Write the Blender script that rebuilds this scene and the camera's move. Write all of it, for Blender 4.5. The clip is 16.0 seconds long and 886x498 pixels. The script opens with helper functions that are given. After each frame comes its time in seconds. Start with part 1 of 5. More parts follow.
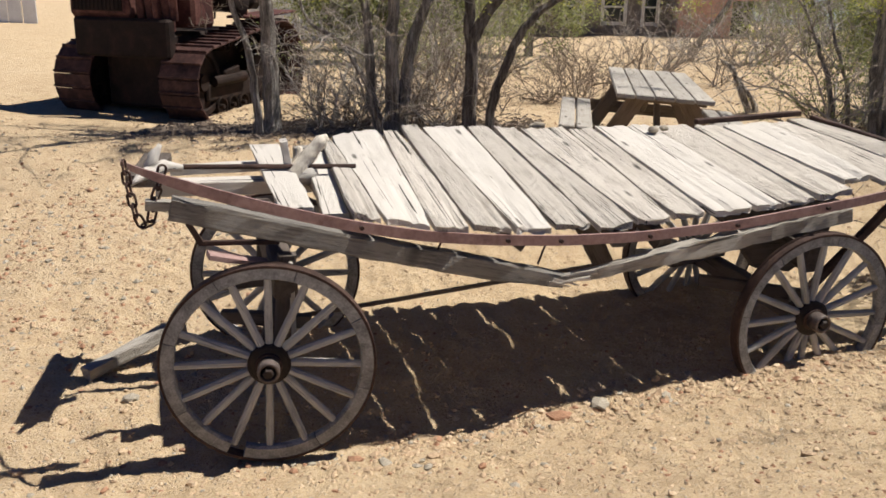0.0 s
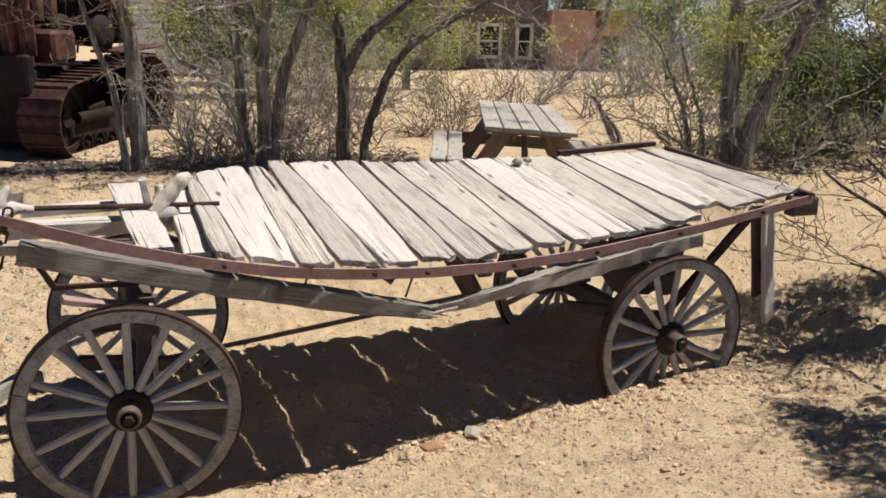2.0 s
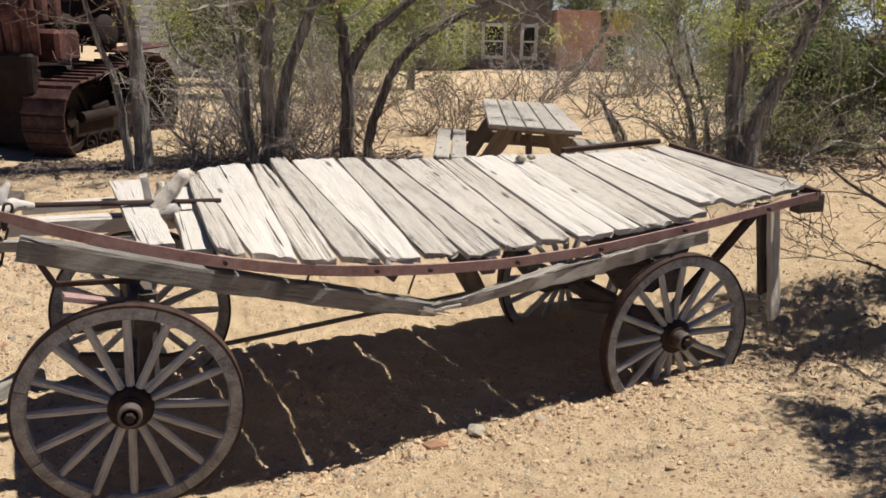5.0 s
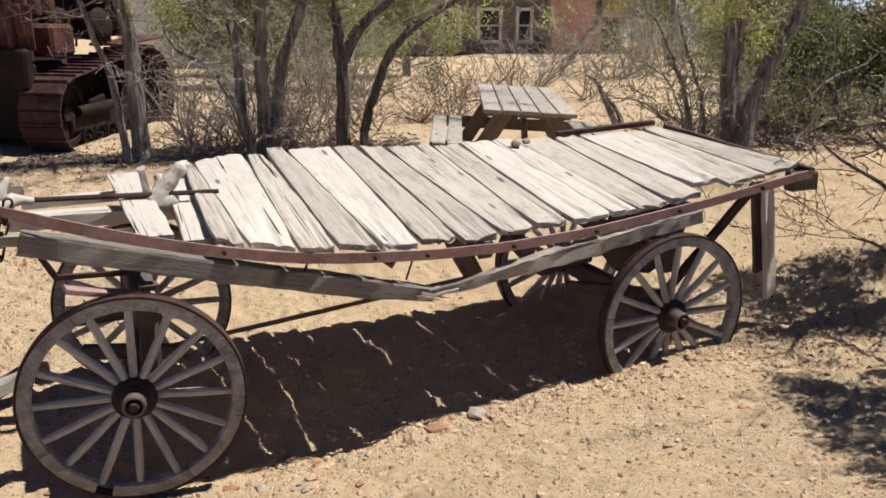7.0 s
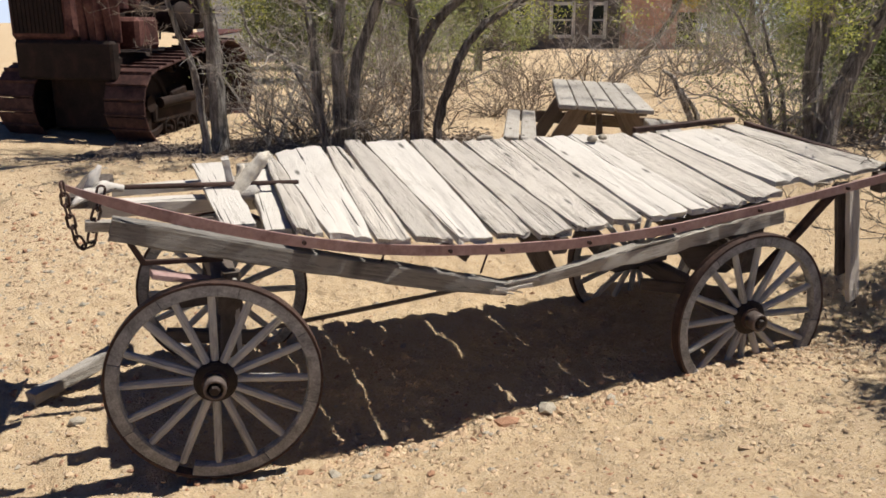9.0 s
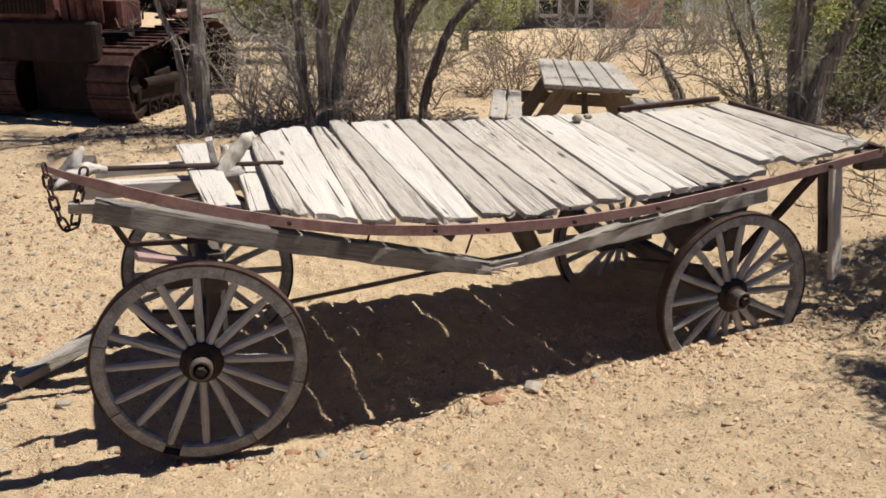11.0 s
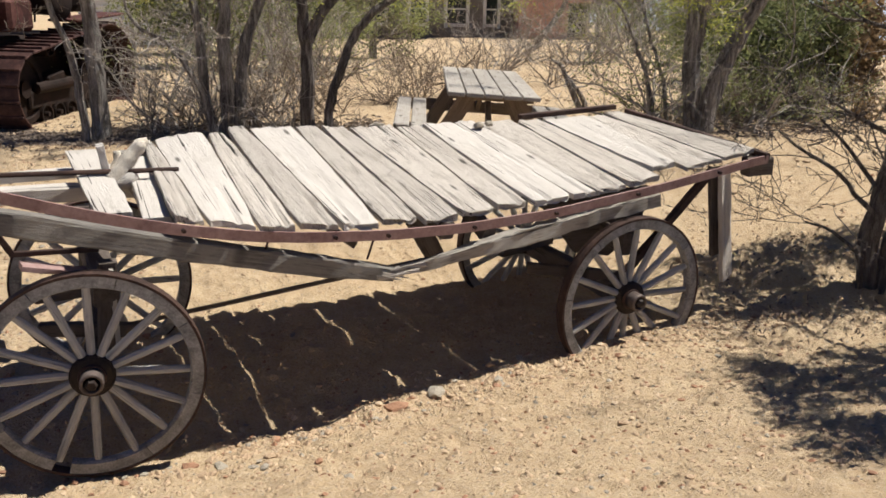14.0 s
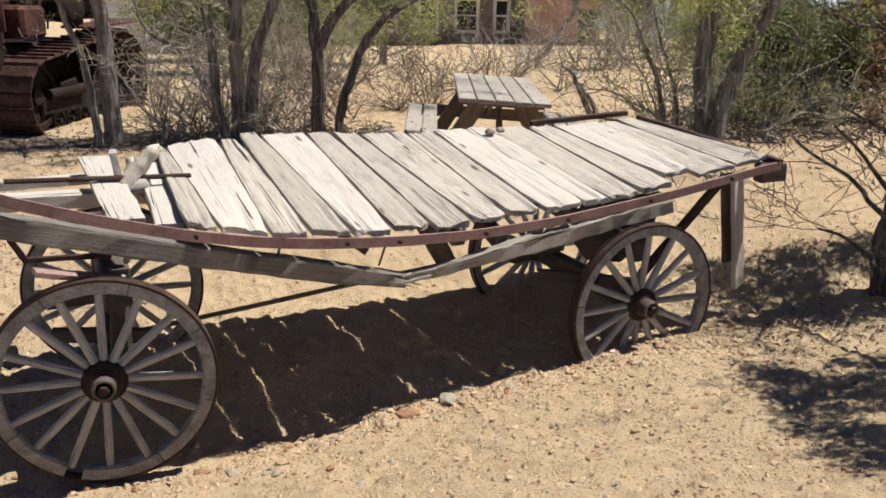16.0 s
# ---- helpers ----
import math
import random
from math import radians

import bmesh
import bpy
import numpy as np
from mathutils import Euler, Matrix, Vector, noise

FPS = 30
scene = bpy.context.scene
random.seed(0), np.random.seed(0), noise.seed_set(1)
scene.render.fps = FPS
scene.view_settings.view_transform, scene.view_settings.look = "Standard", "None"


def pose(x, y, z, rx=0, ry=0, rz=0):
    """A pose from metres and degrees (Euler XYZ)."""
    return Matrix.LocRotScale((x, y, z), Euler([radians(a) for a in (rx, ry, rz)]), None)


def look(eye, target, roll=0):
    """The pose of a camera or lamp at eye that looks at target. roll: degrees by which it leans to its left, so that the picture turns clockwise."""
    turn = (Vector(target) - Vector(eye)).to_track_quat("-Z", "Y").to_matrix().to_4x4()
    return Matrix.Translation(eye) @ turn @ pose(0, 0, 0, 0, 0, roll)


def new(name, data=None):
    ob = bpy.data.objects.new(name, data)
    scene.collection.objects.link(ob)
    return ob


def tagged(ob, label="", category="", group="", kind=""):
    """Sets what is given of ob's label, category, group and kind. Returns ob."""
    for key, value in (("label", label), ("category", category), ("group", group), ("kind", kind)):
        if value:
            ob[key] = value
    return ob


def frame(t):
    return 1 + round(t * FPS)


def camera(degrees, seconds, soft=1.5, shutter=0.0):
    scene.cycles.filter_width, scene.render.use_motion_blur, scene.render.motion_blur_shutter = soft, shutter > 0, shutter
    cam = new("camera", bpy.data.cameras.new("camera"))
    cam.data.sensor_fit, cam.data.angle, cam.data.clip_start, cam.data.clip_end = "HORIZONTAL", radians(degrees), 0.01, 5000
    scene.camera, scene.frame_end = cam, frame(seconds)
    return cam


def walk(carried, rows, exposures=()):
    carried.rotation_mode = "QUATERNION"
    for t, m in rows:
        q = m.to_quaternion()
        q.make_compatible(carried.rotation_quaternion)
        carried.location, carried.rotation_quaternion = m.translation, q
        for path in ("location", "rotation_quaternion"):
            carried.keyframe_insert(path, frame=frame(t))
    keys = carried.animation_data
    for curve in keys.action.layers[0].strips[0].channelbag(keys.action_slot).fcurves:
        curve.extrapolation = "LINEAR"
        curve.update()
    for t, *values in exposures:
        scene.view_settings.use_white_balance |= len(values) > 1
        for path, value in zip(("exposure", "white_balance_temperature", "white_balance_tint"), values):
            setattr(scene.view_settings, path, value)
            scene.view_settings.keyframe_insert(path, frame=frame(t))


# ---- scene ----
cam = camera(54.0, 16.0, soft=1.7)
# seconds, eye, target, roll
ROWS = [
    (0, (-0.109, 0.079, 2.352), (-0.227, 1.99, 1.773), 1.1),
    (0.5, (-0.132, 0.069, 2.347), (-0.321, 1.978, 1.782), 1.6),
    (1, (-0.134, 0.062, 2.36), (-0.319, 1.973, 1.8), 1.5),
    (1.5, (-0.072, 0.05, 2.378), (-0.115, 1.978, 1.845), 1.4),
    (2, (-0.002, 0.056, 2.374), (0.137, 1.986, 1.87), 1.4),
    (2.5, (0.063, 0.038, 2.366), (0.352, 1.956, 1.876), 1.8),
    (3, (0.076, 0.03, 2.366), (0.42, 1.941, 1.888), 1.8),
    (3.5, (0.051, 0.027, 2.363), (0.368, 1.945, 1.896), 1.8),
    (4, (0.029, 0.039, 2.355), (0.268, 1.969, 1.885), 2.0),
    (4.5, (-0.002, 0.063, 2.353), (0.16, 1.995, 1.866), 2.0),
    (4.7, (0.005, 0.08, 2.344), (0.142, 2.013, 1.85), 1.6),
    (7, (0.03, 0.034, 2.352), (0.156, 1.958, 1.819), -0.0),
    (7.5, (0.01, 0.023, 2.359), (0.085, 1.948, 1.824), 0.2),
    (8, (-0.033, 0.021, 2.351), (-0.067, 1.949, 1.82), 0.1),
    (10.5, (0.004, -0.005, 2.357), (-0.002, 1.908, 1.775), 0.0),
    (11, (-0.008, 0.001, 2.351), (-0.005, 1.913, 1.764), 0.0),
    (11.5, (0.005, 0.007, 2.345), (0.056, 1.923, 1.772), 0.3),
    (12, (0.029, 0.004, 2.347), (0.139, 1.922, 1.792), 0.3),
    (12.5, (0.057, -0.015, 2.344), (0.198, 1.901, 1.788), 0.5),
    (13, (0.031, -0.015, 2.343), (0.176, 1.895, 1.766), 0.9),
    (13.5, (0.037, -0.009, 2.338), (0.211, 1.898, 1.762), 1.2),
    (14, (0.056, -0.006, 2.341), (0.259, 1.901, 1.774), 1.1),
    (14.5, (0.051, 0.004, 2.342), (0.255, 1.913, 1.781), 0.9),
    (15, (0.053, -0.002, 2.342), (0.239, 1.912, 1.793), 0.8),
    (15.5, (0.051, -0.004, 2.343), (0.236, 1.912, 1.8), 0.8),
    (16, (0.043, 0.005, 2.34), (0.225, 1.918, 1.786), 1.0),
]
walk(cam, [(t, look(eye, target, roll)) for t, eye, target, roll in ROWS])

# ---- light: high desert sun from the wagon's rear end, clear sky ----
SUN_ELEV, SUN_AZ = 63.0, 14.0  # degrees; azimuth from +x towards +y
sun_dir = Vector((math.cos(radians(SUN_ELEV)) * math.cos(radians(SUN_AZ)), math.cos(radians(SUN_ELEV)) * math.sin(radians(SUN_AZ)), math.sin(radians(SUN_ELEV))))
sun = new("sun", bpy.data.lights.new("sun", "SUN"))
sun.data.energy, sun.data.angle, sun.data.color = 5.0, radians(0.55), (1.0, 0.953, 0.868)
sun.matrix_world = look(sun_dir * 50, (0, 0, 0))
world = bpy.data.worlds.new("sky")
world.use_nodes = True
scene.world = world
wn = world.node_tree
sky = wn.nodes.new("ShaderNodeTexSky")
sky.sky_type, sky.sun_disc = "NISHITA", False
sky.sun_elevation, sky.sun_rotation = radians(SUN_ELEV), radians(90 - SUN_AZ)
sky.altitude, sky.dust_density, sky.ozone_density = 1800, 0.0, 4.0
wn.nodes["Background"].inputs[1].default_value = 0.025
tint = wn.nodes.new("ShaderNodeMix")
tint.data_type, tint.blend_type = "RGBA", "MULTIPLY"
tint.inputs[0].default_value, tint.inputs[7].default_value = 1.0, (0.56, 0.86, 1.42, 1)  # deep blue of a high desert sky
wn.links.new(sky.outputs[0], tint.inputs[6])
wn.links.new(tint.outputs[2], wn.nodes["Background"].inputs[0])
scene.view_settings.exposure = 0.50


# ---- materials ----
def material(name, rough=0.8, metal=0.0):
    m = bpy.data.materials.new(name)
    m.use_nodes = True
    b = m.node_tree.nodes["Principled BSDF"]
    b.inputs["Roughness"].default_value, b.inputs["Metallic"].default_value = rough, metal
    b.inputs["Specular IOR Level"].default_value = 0.25
    return m, m.node_tree, b


def node(tree, kind, **values):
    n = tree.nodes.new("ShaderNode" + kind)
    for key, value in values.items():
        n.inputs[key.replace("_", " ")].default_value = value
    return n


def ramp(tree, source, stops):
    r = tree.nodes.new("ShaderNodeValToRGB")
    e = r.color_ramp.elements
    while len(e) < len(stops):
        e.new(0.5)
    for k, (p, c) in zip(e, stops):
        k.position, k.color = p, (*c, 1) if len(c) == 3 else c
    tree.links.new(source, r.inputs[0])
    return r.outputs[0]


def mix(tree, fac, a, b, mode="MIX"):
    m = tree.nodes.new("ShaderNodeMix")
    m.data_type, m.blend_type = "RGBA", mode
    for slot, value in ((0, fac), (6, a), (7, b)):
        if isinstance(value, bpy.types.NodeSocket):
            tree.links.new(value, m.inputs[slot])
        else:
            m.inputs[slot].default_value = value if slot == 0 else (*value, 1)
    return m.outputs[2]


def coords(tree, scale=(1, 1, 1), shift=True):
    tc = tree.nodes.new("ShaderNodeTexCoord")
    mp = tree.nodes.new("ShaderNodeMapping")
    mp.inputs["Scale"].default_value = scale
    tree.links.new(tc.outputs["Object"], mp.inputs["Vector"])
    if shift:
        info = tree.nodes.new("ShaderNodeObjectInfo")
        mul = tree.nodes.new("ShaderNodeMath")
        mul.operation = "MULTIPLY"
        mul.inputs[1].default_value = 37.0
        tree.links.new(info.outputs["Random"], mul.inputs[0])
        tree.links.new(mul.outputs[0], mp.inputs["Location"])
    return mp.outputs[0]


def noise_of(tree, vec, scale, detail=6.0, rough=0.6, distort=0.0):
    n = node(tree, "TexNoise", Scale=scale, Detail=detail, Roughness=rough, Distortion=distort)
    tree.links.new(vec, n.inputs["Vector"])
    return n.outputs["Fac"]


def relief(tree, bsdf, height, strength, distance):
    b = node(tree, "Bump", Strength=strength, Distance=distance)
    tree.links.new(height, b.inputs["Height"])
    tree.links.new(b.outputs[0], bsdf.inputs["Normal"])


def wood(name, dark, mid, light, crack=0.5, bump=0.7, stretch=1.0, knots=True, spread=0.12, clean=0.5):
    """Weathered wood whose grain runs along the object's own x axis, with splits and knots."""
    m, t, b = material(name, 0.9)
    grain = noise_of(t, coords(t, (1.1 * stretch, 26, 26)), 3.0, 7, 0.62, 0.9)
    fine = noise_of(t, coords(t, (2.2, 110, 110)), 3.0, 4, 0.6, 0.4)
    blot = noise_of(t, coords(t, (2.2, 5, 5)), 2.0, 5, 0.65)
    col = ramp(t, grain, [(0.26, dark), (0.42, mid), (0.60, light)])
    col = mix(t, 0.22, col, ramp(t, fine, [(0.3, dark), (0.55, light)]))
    col = mix(t, ramp(t, blot, [(0.66 - 0.5 * clean, (0, 0, 0)), (0.80 - 0.5 * clean, (0.88, 0.88, 0.88))]), col, light)
    col = mix(t, ramp(t, blot, [(0.27, (0.55, 0.55, 0.55)), (0.40, (0, 0, 0))]), col, mid)
    split = ramp(t, noise_of(t, coords(t, (0.36, 15, 15)), 2.2, 3, 0.5, 1.1), [(0.315, (1, 1, 1)), (0.338, (0, 0, 0))])
    cracks = mix(t, crack, (0, 0, 0), split)
    wash = noise_of(t, coords(t, (0.9, 6, 6)), 2.0, 4, 0.6, 0.6)
    col = mix(t, ramp(t, wash, [(0.52, (0, 0, 0)), (0.66, (0.5, 0.5, 0.5))]), col, mid)
    if bump >= 1.0:
        furrow = ramp(t, noise_of(t, coords(t, (0.55, 34, 34)), 2.4, 4, 0.55, 0.9), [(0.38, (0.8, 0.8, 0.8)), (0.44, (0, 0, 0))])
        patch = ramp(t, noise_of(t, coords(t, (0.8, 3.2, 3.2)), 1.6, 3, 0.5, 0.5), [(0.47, (0, 0, 0)), (0.60, (1, 1, 1))])
        cracks = mix(t, 1.0, cracks, mix(t, 1.0, furrow, patch, "MULTIPLY"), "LIGHTEN")
    if knots:
        vor = node(t, "TexVoronoi", Scale=1.0, Randomness=1.0)
        t.links.new(coords(t, (2.4, 8.0, 0.01)), vor.inputs["Vector"])
        cracks = mix(t, 1.0, cracks, ramp(t, vor.outputs["Distance"], [(0.06, (0.85, 0.85, 0.85)), (0.14, (0, 0, 0))]), "LIGHTEN")
    col = mix(t, cracks, col, tuple(c * 0.25 for c in dark))
    info = t.nodes.new("ShaderNodeObjectInfo")
    col = mix(t, 1.0, col, ramp(t, info.outputs["Random"], [(0.0, (1 - spread, 1 - spread * 1.05, 1 - spread * 1.1)), (1.0, (1.04, 1.03, 1.02))]), "MULTIPLY")
    t.links.new(col, b.inputs["Base Color"])
    h = mix(t, 0.5, grain_grey(t, grain), fine_grey(t, fine))
    h = mix(t, cracks, h, (0, 0, 0))
    relief(t, b, h, bump, 0.008)
    return m


def grain_grey(t, s):
    return ramp(t, s, [(0.3, (0, 0, 0)), (0.65, (1, 1, 1))])


def fine_grey(t, s):
    return ramp(t, s, [(0.3, (0, 0, 0)), (0.7, (1, 1, 1))])


def mottled(name, stops, scale, rough=0.85, metal=0.0, bump=0.4, dist=0.01, fine=8.0, speck=0.35, along=1.0):
    """A surface of uneven colour at two scales."""
    m, t, b = material(name, rough, metal)
    v = coords(t, (1, 1, along))
    big = noise_of(t, v, scale, 6, 0.62, 0.3)
    small = noise_of(t, v, scale * fine, 5, 0.65)
    col = ramp(t, big, stops)
    col = mix(t, speck, col, ramp(t, small, stops))
    t.links.new(col, b.inputs["Base Color"])
    relief(t, b, mix(t, 0.5, ramp(t, big, [(0.2, (0, 0, 0)), (0.8, (1, 1, 1))]), ramp(t, small, [(0.2, (0, 0, 0)), (0.8, (1, 1, 1))])), bump, dist)
    return m


WOOD_DECK = wood("bleached deck wood", (0.19, 0.160, 0.138), (0.45, 0.414, 0.370), (0.585, 0.547, 0.502), 1.0, clean=0.80, spread=0.08)
WOOD_ROUGH = wood("furrowed grey wood", (0.09, 0.076, 0.064), (0.43, 0.382, 0.33), (0.60, 0.552, 0.495), 1.0, 1.0, 0.7, clean=0.62, spread=0.15)
WOOD_RAIL = wood("dark grey hewn wood", (0.05, 0.046, 0.042), (0.15, 0.138, 0.126), (0.29, 0.27, 0.245), 0.8, 0.9)
WOOD_GREY = wood("grey weathered wood", (0.07, 0.06, 0.052), (0.23, 0.205, 0.18), (0.40, 0.37, 0.33), 0.8, 0.9)
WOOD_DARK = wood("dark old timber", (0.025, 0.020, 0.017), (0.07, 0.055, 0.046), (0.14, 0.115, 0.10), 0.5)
WOOD_SPOKE = wood("grey spoke wood", (0.125, 0.122, 0.122), (0.30, 0.297, 0.297), (0.46, 0.455, 0.45), 0.5, knots=False)
WOOD_TABLE = wood("brown picnic wood", (0.070, 0.047, 0.031), (0.187, 0.133, 0.086), (0.281, 0.211, 0.148), 0.4)
WOOD_TABLETOP = wood("silvered table top", (0.125, 0.109, 0.094), (0.328, 0.296, 0.265), (0.437, 0.406, 0.367), 0.4)
RUST = mottled("dark rusted iron", [(0.3, (0.022, 0.015, 0.013)), (0.5, (0.055, 0.032, 0.026)), (0.72, (0.11, 0.066, 0.052))], 7, 0.75, 0.2)
HUB_IRON = mottled("black greased hub iron", [(0.3, (0.010, 0.008, 0.007)), (0.5, (0.024, 0.017, 0.015)), (0.75, (0.06, 0.042, 0.035))], 9, 0.6, 0.3)
NOSE_IRON = mottled("worn brown nose iron", [(0.3, (0.055, 0.040, 0.035)), (0.5, (0.12, 0.094, 0.084)), (0.75, (0.22, 0.185, 0.17))], 12, 0.55, 0.3)
STRAP = mottled("faded red strap iron", [(0.3, (0.17, 0.098, 0.090)), (0.5, (0.32, 0.205, 0.19)), (0.75, (0.44, 0.32, 0.30))], 5, 0.65, 0.15, 0.3, 0.004)
# rusty tractor colours, kept darker to hold the tree shade on it
TRACTOR_RED = mottled("rusted red tractor paint", [(0.32, (0.026, 0.012, 0.011)), (0.5, (0.085, 0.034, 0.029)), (0.7, (0.19, 0.088, 0.072))], 4, 0.75, 0.15)
TRACK_RUST = mottled("rusted track steel", [(0.3, (0.018, 0.010, 0.009)), (0.5, (0.06, 0.029, 0.025)), (0.72, (0.15, 0.075, 0.062))], 9, 0.7, 0.15)
TRACTOR_DARK = mottled("shade-darkened tractor iron", [(0.3, (0.008, 0.006, 0.005)), (0.55, (0.026, 0.016, 0.013)), (0.8, (0.066, 0.033, 0.025))], 6, 0.8, 0.2)
FELLOE = mottled("grey rim wood", [(0.32, (0.09, 0.088, 0.09)), (0.5, (0.235, 0.23, 0.23)), (0.70, (0.44, 0.435, 0.425))], 12, 0.9, speck=0.45)
WOOD_PALE = mottled("pale gnarled wood", [(0.28, (0.29, 0.245, 0.19)), (0.43, (0.54, 0.48, 0.395)), (0.6, (0.67, 0.615, 0.525))], 14, 0.9, 0, 0.8, 0.01)
BARK = mottled("grey brown bark", [(0.34, (0.04, 0.034, 0.03)), (0.48, (0.20, 0.178, 0.162)), (0.64, (0.56, 0.52, 0.48))], 26, 0.95, 0, 1.0, 0.03, along=0.14)
BARK_DARK = mottled("dark brown bark", [(0.34, (0.040, 0.032, 0.028)), (0.48, (0.132, 0.112, 0.099)), (0.66, (0.345, 0.305, 0.276))], 26, 0.95, 0, 1.0, 0.03, along=0.14)
TWIG = mottled("dry grey twigs", [(0.3, (0.20, 0.175, 0.15)), (0.55, (0.40, 0.36, 0.32)), (0.75, (0.60, 0.55, 0.50))], 6, 0.95)
BRUSH = mottled("brown brush twigs", [(0.3, (0.108, 0.084, 0.065)), (0.55, (0.238, 0.189, 0.151)), (0.75, (0.389, 0.324, 0.265))], 6, 0.95)


def leaf_material(name, a, b_):
    m, t, b = material(name, 0.6)
    geo = t.nodes.new("ShaderNodeNewGeometry")
    t.links.new(ramp(t, geo.outputs["Random Per Island"], [(0.0, a), (1.0, b_)]), b.inputs["Base Color"])
    tr = t.nodes.new("ShaderNodeBsdfTranslucent")
    t.links.new(ramp(t, geo.outputs["Random Per Island"], [(0.0, tuple(c * 1.6 for c in a)), (1.0, tuple(c * 1.6 for c in b_))]), tr.inputs["Color"])
    ms = t.nodes.new("ShaderNodeMixShader")
    ms.inputs[0].default_value = 0.4
    t.links.new(b.outputs[0], ms.inputs[1])
    t.links.new(tr.outputs[0], ms.inputs[2])
    t.links.new(ms.outputs[0], t.nodes["Material Output"].inputs["Surface"])
    return m


LEAF = leaf_material("young yellow green leaves", (0.24, 0.27, 0.06), (0.50, 0.50, 0.13))
LEAF_DARK = leaf_material("dark evergreen needles", (0.06, 0.072, 0.03), (0.20, 0.21, 0.09))
LEAF_GREY = leaf_material("grey green sage leaves", (0.14, 0.16, 0.065), (0.33, 0.35, 0.15))
LEAF_BROWN = leaf_material("browned needles", (0.11, 0.075, 0.04), (0.26, 0.18, 0.10))


def dirt_material():
    m, t, b = material("dry tan gravelly dirt", 0.95)
    b.inputs["Specular IOR Level"].default_value = 0.1
    v = coords(t, shift=False)
    big = noise_of(t, v, 0.55, 5, 0.6, 0.4)
    med = noise_of(t, v, 5.5, 6, 0.65, 0.2)
    fine = noise_of(t, v, 70.0, 5, 0.7)
    col = ramp(t, big, [(0.3, (0.437, 0.303, 0.176)), (0.52, (0.517, 0.383, 0.233)), (0.72, (0.569, 0.443, 0.289))])
    col = mix(t, 0.45, col, ramp(t, med, [(0.3, (0.323, 0.219, 0.125)), (0.48, (0.504, 0.371, 0.229)), (0.66, (0.654, 0.525, 0.348))]))
    col = mix(t, 0.4, col, ramp(t, fine, [(0.32, (0.218, 0.154, 0.094)), (0.46, (0.493, 0.368, 0.223)), (0.64, (0.552, 0.461, 0.381))]))
    vor = node(t, "TexVoronoi", Scale=42.0, Randomness=1.0)
    t.links.new(v, vor.inputs["Vector"])
    peb = ramp(t, vor.outputs["Distance"], [(0.16, (1, 1, 1)), (0.34, (0, 0, 0))])
    sep = node(t, "SeparateColor")
    t.links.new(vor.outputs["Color"], sep.inputs[0])
    pick = ramp(t, sep.outputs[0], [(0.66, (0, 0, 0)), (0.70, (1, 1, 1))])
    stone = ramp(t, sep.outputs[1], [(0.0, (0.286, 0.189, 0.116)), (0.4, (0.493, 0.363, 0.223)), (0.75, (0.501, 0.419, 0.350)), (1.0, (0.325, 0.297, 0.237))])
    pebbles = mix(t, 1.0, peb, pick, "MULTIPLY")
    col = mix(t, pebbles, col, stone)
    t.links.new(col, b.inputs["Base Color"])
    h = mix(t, 0.5, ramp(t, med, [(0.2, (0, 0, 0)), (0.8, (1, 1, 1))]), ramp(t, fine, [(0.2, (0, 0, 0)), (0.8, (1, 1, 1))]))
    h = mix(t, 0.6, h, pebbles, "ADD")
    relief(t, b, h, 0.82, 0.032)
    return m


DIRT = dirt_material()
STONE = mottled("mixed gravel stone", [(0.3, (0.300, 0.207, 0.131)), (0.5, (0.431, 0.310, 0.201)), (0.72, (0.544, 0.415, 0.287))], 5, 0.9)
STONE_PALE = mottled("pale tan gravel", [(0.3, (0.373, 0.270, 0.166)), (0.5, (0.499, 0.372, 0.246)), (0.72, (0.605, 0.485, 0.350))], 5, 0.9)
STONE_GREY = mottled("pale grey stone", [(0.3, (0.206, 0.178, 0.143)), (0.5, (0.330, 0.291, 0.232)), (0.72, (0.484, 0.436, 0.355))], 9, 0.85)
STONE_RED = mottled("reddish brown stone", [(0.3, (0.210, 0.122, 0.080)), (0.5, (0.324, 0.175, 0.106)), (0.72, (0.450, 0.278, 0.182))], 9, 0.9)
SIDING = mottled("dark grey house boards", [(0.3, (0.109, 0.096, 0.090)), (0.5, (0.166, 0.147, 0.134)), (0.72, (0.243, 0.218, 0.198))], 3, 0.85)
PINK = mottled("faded red brick wall", [(0.3, (0.394, 0.220, 0.168)), (0.5, (0.510, 0.307, 0.244)), (0.72, (0.626, 0.418, 0.348))], 2.5, 0.9)
TRIM = mottled("white window paint", [(0.3, (0.527, 0.518, 0.493)), (0.6, (0.680, 0.671, 0.646))], 4, 0.6)
ROOF = mottled("grey shingle roof", [(0.3, (0.10, 0.085, 0.08)), (0.6, (0.17, 0.15, 0.14))], 5, 0.9)
METAL_SHEET = mottled("pale sheet metal", [(0.3, (0.55, 0.56, 0.58)), (0.6, (0.72, 0.73, 0.75))], 3, 0.45, 0.3)
YELLOW = mottled("yellow painted sign", [(0.3, (0.55, 0.36, 0.04)), (0.6, (0.68, 0.46, 0.06))], 4, 0.6)
HILL = mottled("hazy far hills", [(0.3, (0.16, 0.165, 0.19)), (0.5, (0.22, 0.22, 0.235)), (0.7, (0.29, 0.28, 0.275))], 0.02, 1.0)
GLASS, gt, gb = material("dark window glass", 0.08)
gb.inputs["Base Color"].default_value = (0.02, 0.025, 0.03, 1)
gb.inputs["Specular IOR Level"].default_value = 0.6


